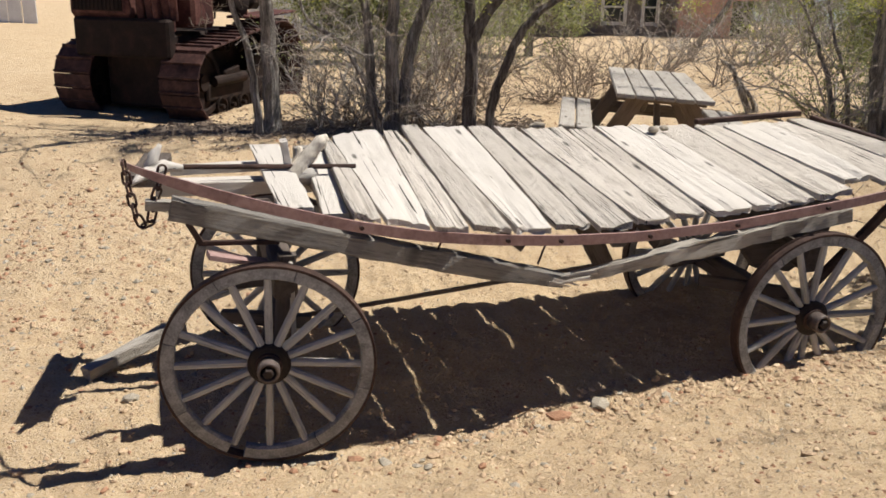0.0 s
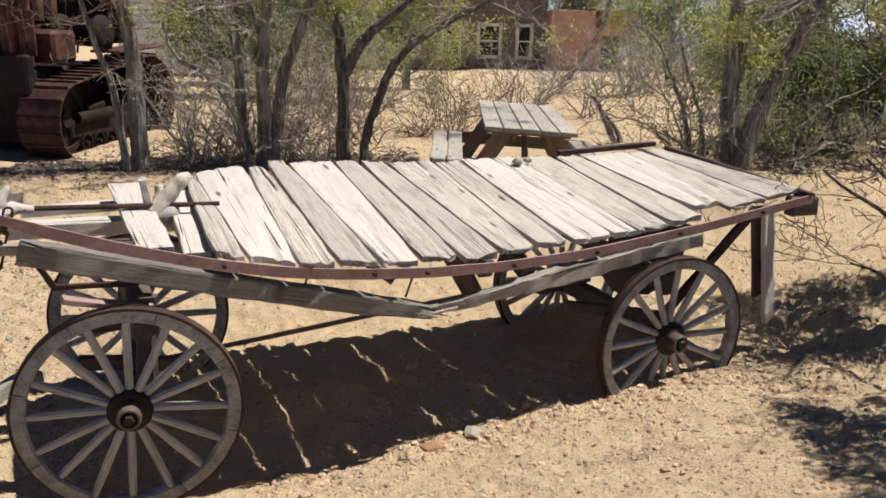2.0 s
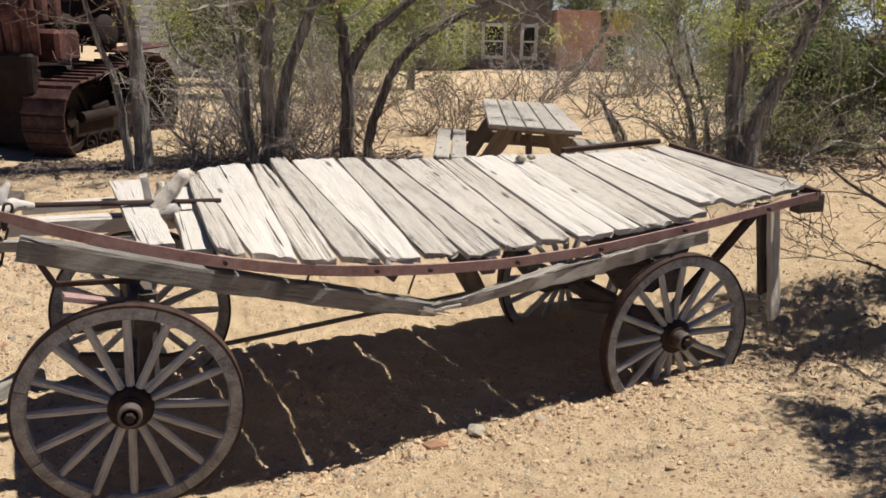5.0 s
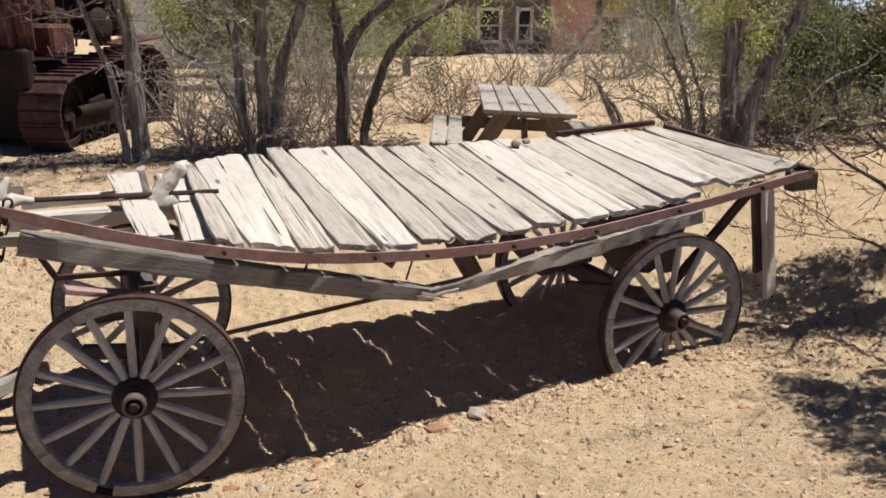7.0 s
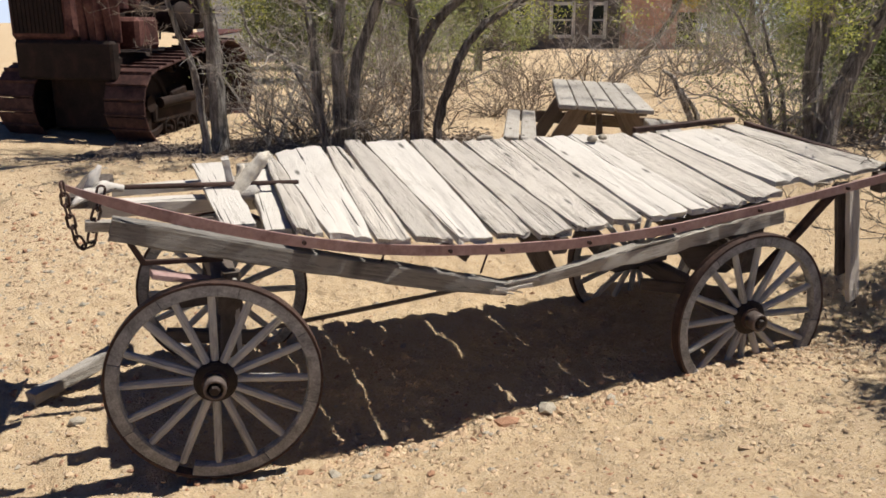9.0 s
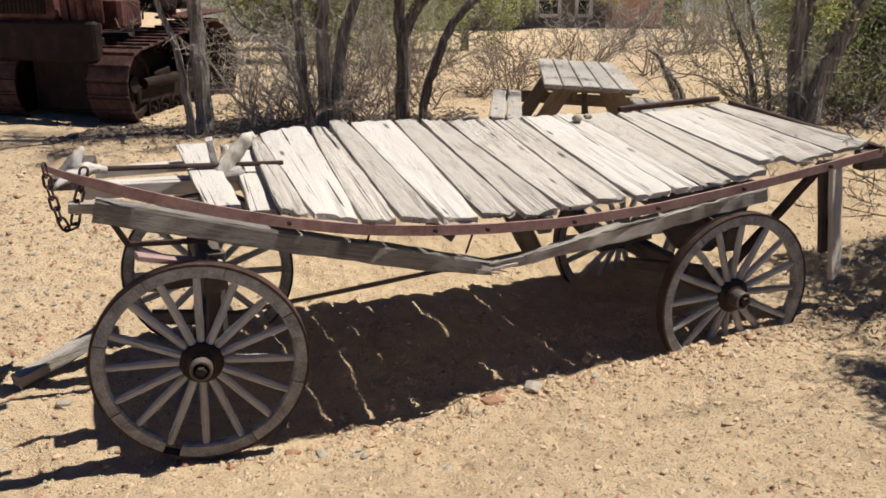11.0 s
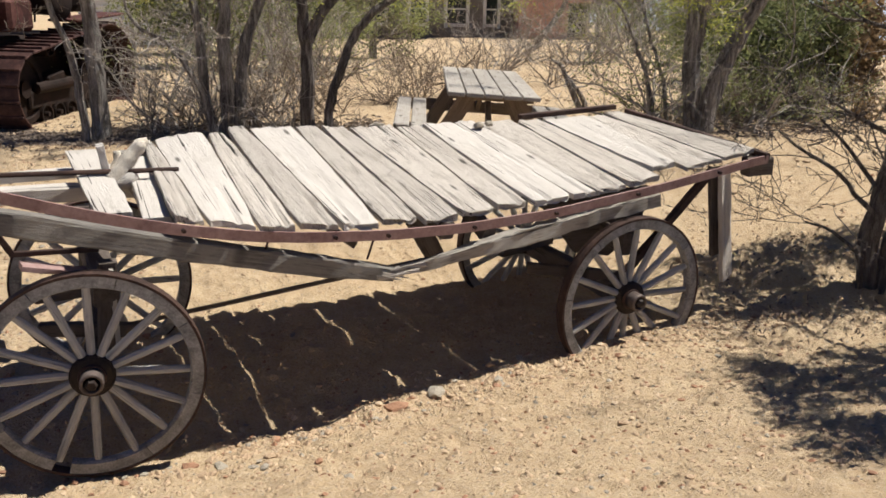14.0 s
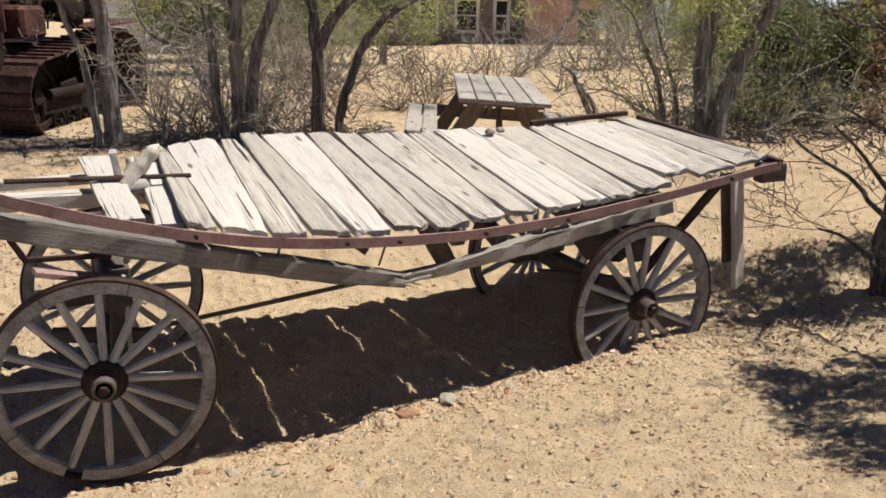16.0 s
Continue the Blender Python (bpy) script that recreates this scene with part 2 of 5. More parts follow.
# ---- building helpers ----
def part(name, bm, mat, parent=None, label="", m=None, smooth=False):
    """Links a bmesh as one mesh object, under a parent if there is one."""
    me = bpy.data.meshes.new(name)
    bm.normal_update()
    bm.to_mesh(me)
    bm.free()
    return piece(name, me, mat, parent, label, m, smooth)


def piece(name, me, mat, parent=None, label="", m=None, smooth=False):
    if mat is not None and not me.materials:
        me.materials.append(mat)
    if smooth:
        me.polygons.foreach_set("use_smooth", [True] * len(me.polygons))
    ob = new(name, me)
    ob.parent = parent
    if m is not None:
        ob.matrix_basis = m
    return tagged(ob, label)


def empty(name, m, label, category, group="", kind=""):
    ob = new(name)
    ob.empty_display_size = 0.1
    ob.matrix_basis = m
    return tagged(ob, label, category, group, kind)


def box(bm, size, m=None, bevel=0.0, seg=1):
    made = bmesh.ops.create_cube(bm, size=1.0)["verts"]
    bmesh.ops.scale(bm, vec=size, verts=made)
    if bevel:
        edges = list({e for v in made for e in v.link_edges})
        made = list({v for f in bmesh.ops.bevel(bm, geom=edges, offset=bevel, segments=seg, affect="EDGES", clamp_overlap=True)["faces"] for v in f.verts} | {v for v in made if v.is_valid})
    if m is not None:
        bmesh.ops.transform(bm, matrix=m, verts=made)
    return made


def block(size, m=None, bevel=0.004):
    bm = bmesh.new()
    box(bm, size, m, bevel)
    return bm


def frames_along(pts):
    """A direction and two side vectors at each point of a line."""
    out, side = [], None
    for i, p in enumerate(pts):
        d = (pts[min(i + 1, len(pts) - 1)] - pts[max(i - 1, 0)]).normalized()
        if side is None:
            side = d.orthogonal().normalized()
        side = (side - d * side.dot(d))
        side = side.normalized() if side.length > 1e-6 else d.orthogonal().normalized()
        out.append((d, side, d.cross(side)))
    return out


def tube(bm, pts, radii, n=6, rough=0.0, cap=True):
    """A round, tapered limb or rod along a line."""
    pts = [Vector(p) for p in pts]
    rings = []
    for p, r, (d, a, b) in zip(pts, radii, frames_along(pts)):
        ring = []
        for k in range(n):
            w = 2 * math.pi * k / n
            q = r * (1 + rough * (random.random() - 0.5))
            ring.append(bm.verts.new(p + a * math.cos(w) * q + b * math.sin(w) * q))
        rings.append(ring)
    for r0, r1 in zip(rings, rings[1:]):
        for k in range(n):
            bm.faces.new((r0[k], r0[(k + 1) % n], r1[(k + 1) % n], r1[k]))
    if cap:
        bm.faces.new(rings[0][::-1])
        bm.faces.new(rings[-1])


def rod(a, b, r, n=8, r2=None):
    bm = bmesh.new()
    tube(bm, [a, b], [r, r2 or r], n)
    return bm


def lathe(bm, profile, n=24, m=None):
    """Turns (radius, y) pairs about the y axis."""
    rings = []
    for r, y in profile:
        rings.append([bm.verts.new((r * math.cos(2 * math.pi * k / n), y, r * math.sin(2 * math.pi * k / n))) for k in range(n)])
    for r0, r1 in zip(rings, rings[1:]):
        for k in range(n):
            bm.faces.new((r0[k], r0[(k + 1) % n], r1[(k + 1) % n], r1[k]))
    if profile[0] != profile[-1]:
        bm.faces.new(rings[0][::-1])
        bm.faces.new(rings[-1])
    if m is not None:
        bmesh.ops.transform(bm, matrix=m, verts=[v for r in rings for v in r])


def beam(pts, width, height, rough=0.0, seed=0, taper=None):
    """A squared timber along a line of points, in the thing's own space: width across y, height in z, with hewn, uneven faces."""
    rnd = random.Random(seed)
    bm = bmesh.new()
    pts = [Vector(p) for p in pts]
    fine = []
    for p, q in zip(pts, pts[1:]):
        k = max(1, int((q - p).length / 0.09))
        fine += [p.lerp(q, i / k) for i in range(k)]
    fine.append(pts[-1])
    rings = []
    for i, p in enumerate(fine):
        s = taper(i / (len(fine) - 1)) if taper else 1.0
        ring = []
        c = 0.18
        for y, z in ((-1, -1 + c), (-1, 1 - c), (-1 + c, 1), (1 - c, 1), (1, 1 - c), (1, -1 + c), (1 - c, -1), (-1 + c, -1)):
            j = 1 + rough * (rnd.random() - 0.5)
            ring.append(bm.verts.new(p + Vector((rough * 0.05 * (rnd.random() - 0.5), y * width / 2 * j * s, z * height / 2 * j * s))))
        rings.append(ring)
    for r0, r1 in zip(rings, rings[1:]):
        for k in range(8):
            bm.faces.new((r0[k], r0[(k + 1) % 8], r1[(k + 1) % 8], r1[k]))
    bm.faces.new(rings[0][::-1])
    bm.faces.new(rings[-1])
    bmesh.ops.recalc_face_normals(bm, faces=bm.faces)
    return bm


def to_x_axis(a, b):
    """A pose whose x axis runs from a to b, with z as far up as it goes, and the length."""
    a, b = Vector(a), Vector(b)
    d = (b - a).normalized()
    up = Vector((0, 0, 1)) if abs(d.z) < 0.95 else Vector((0, 1, 0))
    y = up.cross(d).normalized()
    z = d.cross(y)
    m = Matrix((d, y, z)).transposed().to_4x4()
    m.translation = a
    return m, (b - a).length


def timber(name, a, b, width, height, mat, parent, label="", rough=0.12, seed=1, sag=0.0):
    """A straight or slightly bowed timber from a to b, whose own x axis runs along it."""
    m, length = to_x_axis(a, b)
    pts = [(length * s, 0, sag * math.sin(math.pi * s)) for s in (0, 0.25, 0.5, 0.75, 1)]
    return part(name, beam(pts, width, height, rough, seed), mat, parent, label, m)


def smoothstep(a, b, x):
    t = np.clip((np.asarray(x, float) - a) / (b - a), 0, 1)
    return t * t * (3 - 2 * t)


# ---- ground: one sheet from under the camera to the horizon ----
def hills(x, y):
    """Height of the bare ground: a bank under the camera, a hollow where the wagon stands, a knoll behind, then a long fall."""
    x, y = np.asarray(x, float), np.asarray(y, float)
    s = y - 0.34 * (x + 1.2)                       # runs across the wagon's length
    near = 0.78 * (1 - smoothstep(1.2, 4.15, s + 0.12 * np.maximum(x, 0)))
    right = 0.20 * smoothstep(-0.6, 2.2, x) * (1 - smoothstep(4.6, 5.6, s)) * smoothstep(3.0, 4.6, y)
    behind = 0.78 * smoothstep(4.9, 8.9, y - 0.06 * x)
    east = 0.12 * smoothstep(2.5, 4.5, x) * smoothstep(4.0, 5.5, y)
    fall = -0.5 * smoothstep(12, 40, y)
    dist = np.hypot(x, y)
    lee = 0.16 * (1 - smoothstep(-0.4, 1.3, x)) * smoothstep(3.95, 4.95, y - 0.36 * (x + 1.35)) * (1 - smoothstep(5.8, 8.6, y - 0.06 * x))
    dip = -0.13 * np.exp(-((x + 4.5) / 2.2) ** 2 - ((y - 10.5) / 1.5) ** 2)
    drop = -2.6 * smoothstep(15, 32, dist) * smoothstep(0.36, 0.52, x / np.maximum(y, 1.0))
    bank = 0.5 * smoothstep(-6.5, -13, x) * smoothstep(11, 20, y)
    far = -64 * smoothstep(60, 900, dist) - 260 * smoothstep(900, 4600, dist) - 0.9 * smoothstep(14, 40, x) * 2
    return near + right + behind + east + fall + bank + far + lee + dip + drop


def lumps(x, y):
    h = 0.0
    off = max(-3.0 - x, x - 3.9, 2.6 - y, y - 6.6, 0.0)  # fine lumps fade out away from the wagon
    for amp, k, o in ((0.034, 1.1, 0), (0.026, 2.9, 5), (0.020, 8.0, 9), (0.017, 17.0, 13), (0.011, 31.0, 17)):
        h += amp * max(0.0, 1.0 - off * k / 36.0) * noise.noise(Vector((x * k + o, y * k - o, 0.3 * o)))
    return h


def ground_at(x, y):
    return float(hills(x, y)) + lumps(x, y)


def spaced(lo, hi, step, far):
    mid = list(np.arange(lo, hi, step))
    out, d, a, b = [], step, lo, hi
    left, right = [], []
    while a > -far:
        d *= 1.16
        a -= d
        left.append(a)
    d = step
    while b < far:
        right.append(b)
        d *= 1.16
        b += d
    return left[::-1] + mid + right + [far]


def make_ground():
    xs, ys = spaced(-3.0, 3.9, 0.024, 4600), spaced(2.6, 6.6, 0.024, 4600)
    gx, gy = np.meshgrid(xs, ys)
    gz = hills(gx, gy)
    verts = [(x, y, z + (lumps(x, y) if abs(x) < 40 and -5 < y < 60 else 0.0)) for x, y, z in zip(gx.ravel(), gy.ravel(), gz.ravel())]
    nx, ny = len(xs), len(ys)
    faces = [(j * nx + i, j * nx + i + 1, (j + 1) * nx + i + 1, (j + 1) * nx + i) for j in range(ny - 1) for i in range(nx - 1)]
    me = bpy.data.meshes.new("ground")
    me.from_pydata(verts, [], faces)
    return tagged(piece("ground", me, DIRT, smooth=True), "dry tan gravelly dirt ground with scattered stones", "ground", kind="structure")


make_ground()


# ---- the wagon; its own axes: x from front to rear, y away from the bank, z up, from the middle of the front axle ----
WAGON = Matrix(((0.9319, -0.3610, 0.0356, -1.3473), (0.3620, 0.9318, -0.0253, 4.6201), (-0.0241, 0.0364, 0.9990, 0.5438), (0, 0, 0, 1)))
BASE, TRACK, RADIUS, STEER = 3.161, 1.332, 0.53, -8.5
wagon = empty("wagon", WAGON, "weathered flat-bed wooden farm wagon with a sagging, broken near side", "wagon")


def bow(u):
    """Height of the sagging strap along the near side."""
    return float(np.interp(u, (-0.75, -0.69, -0.62, -0.53, -0.41, -0.285, -0.03, 0.296, 0.67, 1.0, 1.449, 1.9, 2.48, 3.3, 4.17), (0.954, 0.966, 0.962, 0.95, 0.918, 0.881, 0.805, 0.722, 0.653, 0.618, 0.594, 0.595, 0.635, 0.745, 0.893)))


def strap_side(u):
    """How far out the strap runs: it turns in towards the nose at the front."""
    return float(np.interp(u, (-0.75, -0.69, -0.62, -0.53, -0.41, -0.285), (-0.25, -0.38, -0.50, -0.59, -0.64, -0.655)))


def bow_smooth(u):
    return sum(bow(u + d) for d in (-0.10, -0.05, 0, 0.05, 0.10)) / 5


def far_side(u):
    return float(np.interp(u, (-0.1, 0.4, 0.8, 2.6, 3.2, 4.0), (0.85, 0.89, 0.925, 0.93, 0.94, 0.985)))


def deck(u, v):
    """Height of the bed's underside between the sagging near edge and the far edge."""
    s = (v + 0.6) / 1.22
    return (bow_smooth(u) + 0.035) * (1 - s) + (far_side(u) - 0.02) * s


# wheels
def wheel_meshes():
    tyre = bmesh.new()
    lathe(tyre, [(RADIUS, -0.034), (RADIUS + 0.002, 0), (RADIUS, 0.034), (RADIUS - 0.013, 0.034), (RADIUS - 0.013, -0.034), (RADIUS, -0.034)], 72)
    def rim_piece(share):
        """One length of the wooden rim: share of an eighth of the round."""
        felloe = bmesh.new()
        n, gap, a0 = 12, 0.008, radians(3)
        rows = []
        for k in range(n + 1):
            w = a0 + (math.pi / 4 - gap) * share * k / n
            ring = []
            for r, y in ((RADIUS - 0.014, -0.031), (RADIUS - 0.014, 0.031), (RADIUS - 0.068, 0.031), (RADIUS - 0.076, 0.014), (RADIUS - 0.076, -0.014), (RADIUS - 0.068, -0.031)):
                ring.append(felloe.verts.new((r * math.cos(w), y, r * math.sin(w))))
            rows.append(ring)
        for r0, r1 in zip(rows, rows[1:]):
            for k in range(6):
                felloe.faces.new((r0[k], r0[(k + 1) % 6], r1[(k + 1) % 6], r1[k]))
        felloe.faces.new(rows[0][::-1])
        felloe.faces.new(rows[-1])
        bmesh.ops.recalc_face_normals(felloe, faces=felloe.faces)
        return felloe

    spoke = bmesh.new()
    pts = [(x, 0.03 * (0.47 - x) / 0.4, 0) for x in (0.07, 0.11, 0.16, 0.3, 0.4, RADIUS - 0.06)]
    rings = []
    for (x, y, z), (w, h) in zip(pts, ((0.028, 0.020), (0.028, 0.021), (0.025, 0.021), (0.022, 0.021), (0.020, 0.0205), (0.017, 0.018))):
        ring = [spoke.verts.new((x, y + w * math.sin(a), z + h * math.cos(a))) for a in (k * math.pi / 4 + 0.39 for k in range(8))]
        rings.append(ring)
    for r0, r1 in zip(rings, rings[1:]):
        for k in range(8):
            spoke.faces.new((r0[k], r0[(k + 1) % 8], r1[(k + 1) % 8], r1[k]))
    spoke.faces.new(rings[0][::-1])
    spoke.faces.new(rings[-1])
    bmesh.ops.recalc_face_normals(spoke, faces=spoke.faces)
    hub = bmesh.new()
    lathe(hub, [(0.02, -0.012), (0.092, -0.012), (0.102, -0.004), (0.104, 0.05), (0.092, 0.075), (0.075, 0.14), (0.02, 0.14)], 32)
    bmesh.ops.recalc_face_normals(hub, faces=hub.faces)
    band = bmesh.new()
    lathe(band, [(0.100, -0.008), (0.107, -0.006), (0.108, 0.022), (0.102, 0.024), (0.100, -0.008)], 32)
    ring = bmesh.new()
    lathe(ring, [(0.056, -0.014), (0.068, -0.014), (0.064, -0.026), (0.056, -0.028), (0.056, -0.014)], 28)
    cap = bmesh.new()
    lathe(cap, [(0.054, -0.010), (0.056, -0.095), (0.052, -0.104), (0.041, -0.104), (0.038, -0.080), (0.036, -0.010)], 24)
    bmesh.ops.recalc_face_normals(cap, faces=cap.faces)
    nut = bmesh.new()
    lathe(nut, [(0.029, -0.07), (0.029, -0.108), (0.022, -0.118)], 6)
    out = {}
    for key, bm in (("tyre", tyre), ("felloe", rim_piece(1.0)), ("broken_felloe", rim_piece(0.80)), ("spoke", spoke), ("hub", hub), ("hub_band", band), ("spoke_collar", ring), ("axle_box", cap), ("axle_nut", nut)):
        bm.normal_update()
        me = bpy.data.meshes.new(key)
        bm.to_mesh(me)
        bm.free()
        if key in ("hub", "hub_band", "axle_box"):
            me.polygons.foreach_set("use_smooth", [True] * len(me.polygons))
        out[key] = me
    return out


WHEEL = wheel_meshes()


def wheel(parent, m, spin, broken=-1):
    hub = piece("wheel", WHEEL["hub"], HUB_IRON, parent, "sixteen-spoke wooden wheel with iron tyre", m)
    piece("tyre", WHEEL["tyre"], RUST, hub, "rusted iron tyre")
    for k in range(8):
        short = k == broken
        piece("felloe", WHEEL["broken_felloe" if short else "felloe"], FELLOE, hub, "cracked grey rim piece with its end gone" if short else "", m=pose(0, 0, 0, 0, spin + k * 45, 0))
    for k in range(16):
        piece("spoke", WHEEL["spoke"], WOOD_SPOKE, hub, m=pose(0, 0.005 * (-1) ** k, 0, 0, k * 22.5 + random.uniform(-1, 1), 0))
    piece("hub_band", WHEEL["hub_band"], HUB_IRON, hub)
    piece("nose_collar", WHEEL["spoke_collar"], RUST, hub)
    piece("axle_box", WHEEL["axle_box"], NOSE_IRON, hub, "worn grey-brown hub nose")
    piece("axle_nut", WHEEL["axle_nut"], HUB_IRON, hub)
    return hub


steer = pose(0, 0, 0, 0, 0, STEER)
wheel(wagon, steer @ pose(0, -TRACK / 2, 0.02), 18, 3)
wheel(wagon, steer @ pose(0, TRACK / 2, 0.02, 0, 0, 180), 15)
wheel(wagon, pose(BASE - 0.02, -TRACK / 2, 0.025) @ Matrix.Scale(1.025, 4), 9)
wheel(wagon, pose(BASE - 0.02, TRACK / 2, 0.025, 0, 0, 180) @ Matrix.Scale(1.025, 4), 21)

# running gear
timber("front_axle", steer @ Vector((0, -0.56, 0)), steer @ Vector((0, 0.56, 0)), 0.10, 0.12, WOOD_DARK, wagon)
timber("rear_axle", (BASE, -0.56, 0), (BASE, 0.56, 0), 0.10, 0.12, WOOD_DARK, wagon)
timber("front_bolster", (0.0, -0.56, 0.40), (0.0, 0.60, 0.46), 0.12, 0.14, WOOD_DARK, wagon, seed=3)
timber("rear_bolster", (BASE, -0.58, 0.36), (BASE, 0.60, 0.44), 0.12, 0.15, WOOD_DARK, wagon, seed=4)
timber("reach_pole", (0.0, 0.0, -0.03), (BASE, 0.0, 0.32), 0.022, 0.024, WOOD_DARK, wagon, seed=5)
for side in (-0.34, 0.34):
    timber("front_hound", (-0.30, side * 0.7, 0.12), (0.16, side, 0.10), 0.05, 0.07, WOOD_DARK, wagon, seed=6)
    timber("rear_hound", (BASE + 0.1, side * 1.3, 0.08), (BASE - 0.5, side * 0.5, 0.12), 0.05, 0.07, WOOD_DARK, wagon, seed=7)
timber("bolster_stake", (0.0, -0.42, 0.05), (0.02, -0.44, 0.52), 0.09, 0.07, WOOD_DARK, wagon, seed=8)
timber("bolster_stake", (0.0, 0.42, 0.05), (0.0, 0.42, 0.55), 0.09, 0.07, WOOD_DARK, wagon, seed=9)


timber("turning_plate", (-0.36, -0.34, 0.50), (-0.04, -0.30, 0.42), 0.10, 0.03, STRAP, wagon, "rusty red iron turning plate", seed=40)
timber("front_brace", (-0.45, -0.3, 0.66), (-0.39, -0.3, 0.55), 0.025, 0.03, RUST, wagon, seed=41)
timber("front_brace", (-0.40, -0.3, 0.55), (0.0, -0.3, 0.54), 0.025, 0.025, RUST, wagon, seed=42)
timber("splinter", (0.03, -0.52, 0.50), (0.04, -0.55, 0.10), 0.02, 0.055, WOOD_ROUGH, wagon, "pale split stake end", seed=43)
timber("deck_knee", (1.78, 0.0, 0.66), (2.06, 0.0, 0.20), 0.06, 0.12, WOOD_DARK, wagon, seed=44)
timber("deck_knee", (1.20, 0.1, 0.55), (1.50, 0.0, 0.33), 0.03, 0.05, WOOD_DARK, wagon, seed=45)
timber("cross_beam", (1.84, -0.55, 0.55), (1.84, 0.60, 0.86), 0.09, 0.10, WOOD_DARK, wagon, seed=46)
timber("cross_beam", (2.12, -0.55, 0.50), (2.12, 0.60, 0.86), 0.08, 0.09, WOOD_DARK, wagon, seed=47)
timber("rear_brace", (3.86, -0.5, 0.80), (3.20, -0.5, 0.12), 0.04, 0.055, RUST, wagon, "rusted iron rear brace", seed=48)
bm = bmesh.new()
for y in (-0.27, -0.33):
    bm.faces.new([bm.verts.new(p) for p in ((2.62, y, 0.61), (3.50, y, 0.66), (3.42, y, 0.34), (3.20, y, 0.20), (2.94, y, 0.24))])
bm.verts.ensure_lookup_table()
for k in range(5):
    bm.faces.new([bm.verts[i] for i in (k, (k + 1) % 5, 5 + (k + 1) % 5, 5 + k)])
bmesh.ops.recalc_face_normals(bm, faces=bm.faces)
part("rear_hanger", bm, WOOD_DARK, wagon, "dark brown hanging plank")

# side rails: a hewn near rail snapped in the middle, a straight far rail
m_, len_ = to_x_axis((-0.53, -0.595, 0.826), (1.49, -0.595, 0.345))
part("near_rail", beam([(0, 0, 0), (len_ * 0.35, 0, -0.015), (len_ * 0.7, 0, -0.01), (len_, 0, 0)], 0.085, 0.10, 0.18, 11, lambda s: 1.05 - 0.30 * max(0, s - 0.8) / 0.2), WOOD_RAIL, wagon, "dark grey hewn rail snapped at its middle", m_)
m_, len_ = to_x_axis((1.47, -0.605, 0.35), (3.32, -0.598, 0.66))
part("near_rail", beam([(0, 0, 0), (len_ * 0.5, 0, 0.0), (len_, 0, 0)], 0.07, 0.085, 0.4, 12, lambda s: 0.55 + 0.5 * min(1, s / 0.35)), WOOD_GREY, wagon, "splintered grey rail end", m_)
timber("far_rail", (0.2, 0.57, 0.80), (4.05, 0.57, 0.88), 0.08, 0.10, WOOD_GREY, wagon, seed=13)
timber("sill_board", (-0.60, 0.20, 0.715), (0.42, 0.20, 0.715), 0.12, 0.08, WOOD_DECK, wagon, "pale lengthwise board", seed=14)
timber("sill_board", (-0.52, 0.50, 0.735), (0.30, 0.52, 0.76), 0.09, 0.05, WOOD_DECK, wagon, "pale lengthwise board", seed=15)
timber("front_stub", (-0.64, -0.50, 0.815), (-0.40, -0.50, 0.80), 0.05, 0.05, WOOD_GREY, wagon, seed=16)

# strap iron along the near edge
bm = bmesh.new()
rings = []
for k in range(101):
    u = -0.75 + (4.18 + 0.75) * k / 100
    v, w = strap_side(u), min(1.0, 0.45 + (u + 0.75) / 0.5)
    rings.append([bm.verts.new((u, v + dy, bow_smooth(u) + dz * w)) for dy, dz in ((-0.008, -0.028), (-0.008, 0.028), (0.006, 0.028), (0.006, -0.028))])
for r0, r1 in zip(rings, rings[1:]):
    for k in range(4):
        bm.faces.new((r0[k], r0[(k + 1) % 4], r1[(k + 1) % 4], r1[k]))
bm.faces.new(rings[0][::-1])
bm.faces.new(rings[-1])
bmesh.ops.recalc_face_normals(bm, faces=bm.faces)
part("edge_strap", bm, STRAP, wagon, "bowed strap of faded red iron")
for u in (0.35, 1.12, 1.42, 1.95, 2.5, 3.1, 3.75):
    part("bolt", rod((u, -0.662, bow_smooth(u)), (u, -0.682, bow_smooth(u)), 0.011, 8), RUST, wagon)
for u, d in ((0.78, 0.11), (1.36, 0.13)):
    part("hanging_rod", rod((u, -0.62, bow_smooth(u) - 0.02), (u - 0.03, -0.6, bow_smooth(u) - 0.02 - d), 0.006, 6), RUST, wagon)

# rear end: iron cross bar, hanging boards, braces
m_, len_ = to_x_axis((4.17, -0.66, 0.90), (4.02, 0.66, 0.99))
part("end_bar", beam([(0, 0, 0), (len_, 0, 0)], 0.05, 0.06, 0.1, 21), RUST, wagon, "dark rusted iron end bar", m_)
timber("corner_block", (4.05, -0.60, 0.83), (4.24, -0.62, 0.84), 0.09, 0.12, WOOD_DARK, wagon, seed=22)
timber("end_ledge", (3.04, 0.67, 0.975), (3.90, 0.67, 1.035), 0.05, 0.035, RUST, wagon, "dark iron bar along the far edge", seed=23)
leg = timber("rear_leg_board", (3.90, -0.56, 0.82), (4.06, -0.57, 0.03), 0.155, 0.035, WOOD_ROUGH, wagon, "split grey board hanging down at the rear", seed=31)
leg.matrix_basis = leg.matrix_basis @ pose(0, 0, 0, -24)
timber("rear_leg_board", (3.85, -0.52, 0.82), (3.97, -0.53, 0.20), 0.09, 0.03, WOOD_DARK, wagon, seed=32)

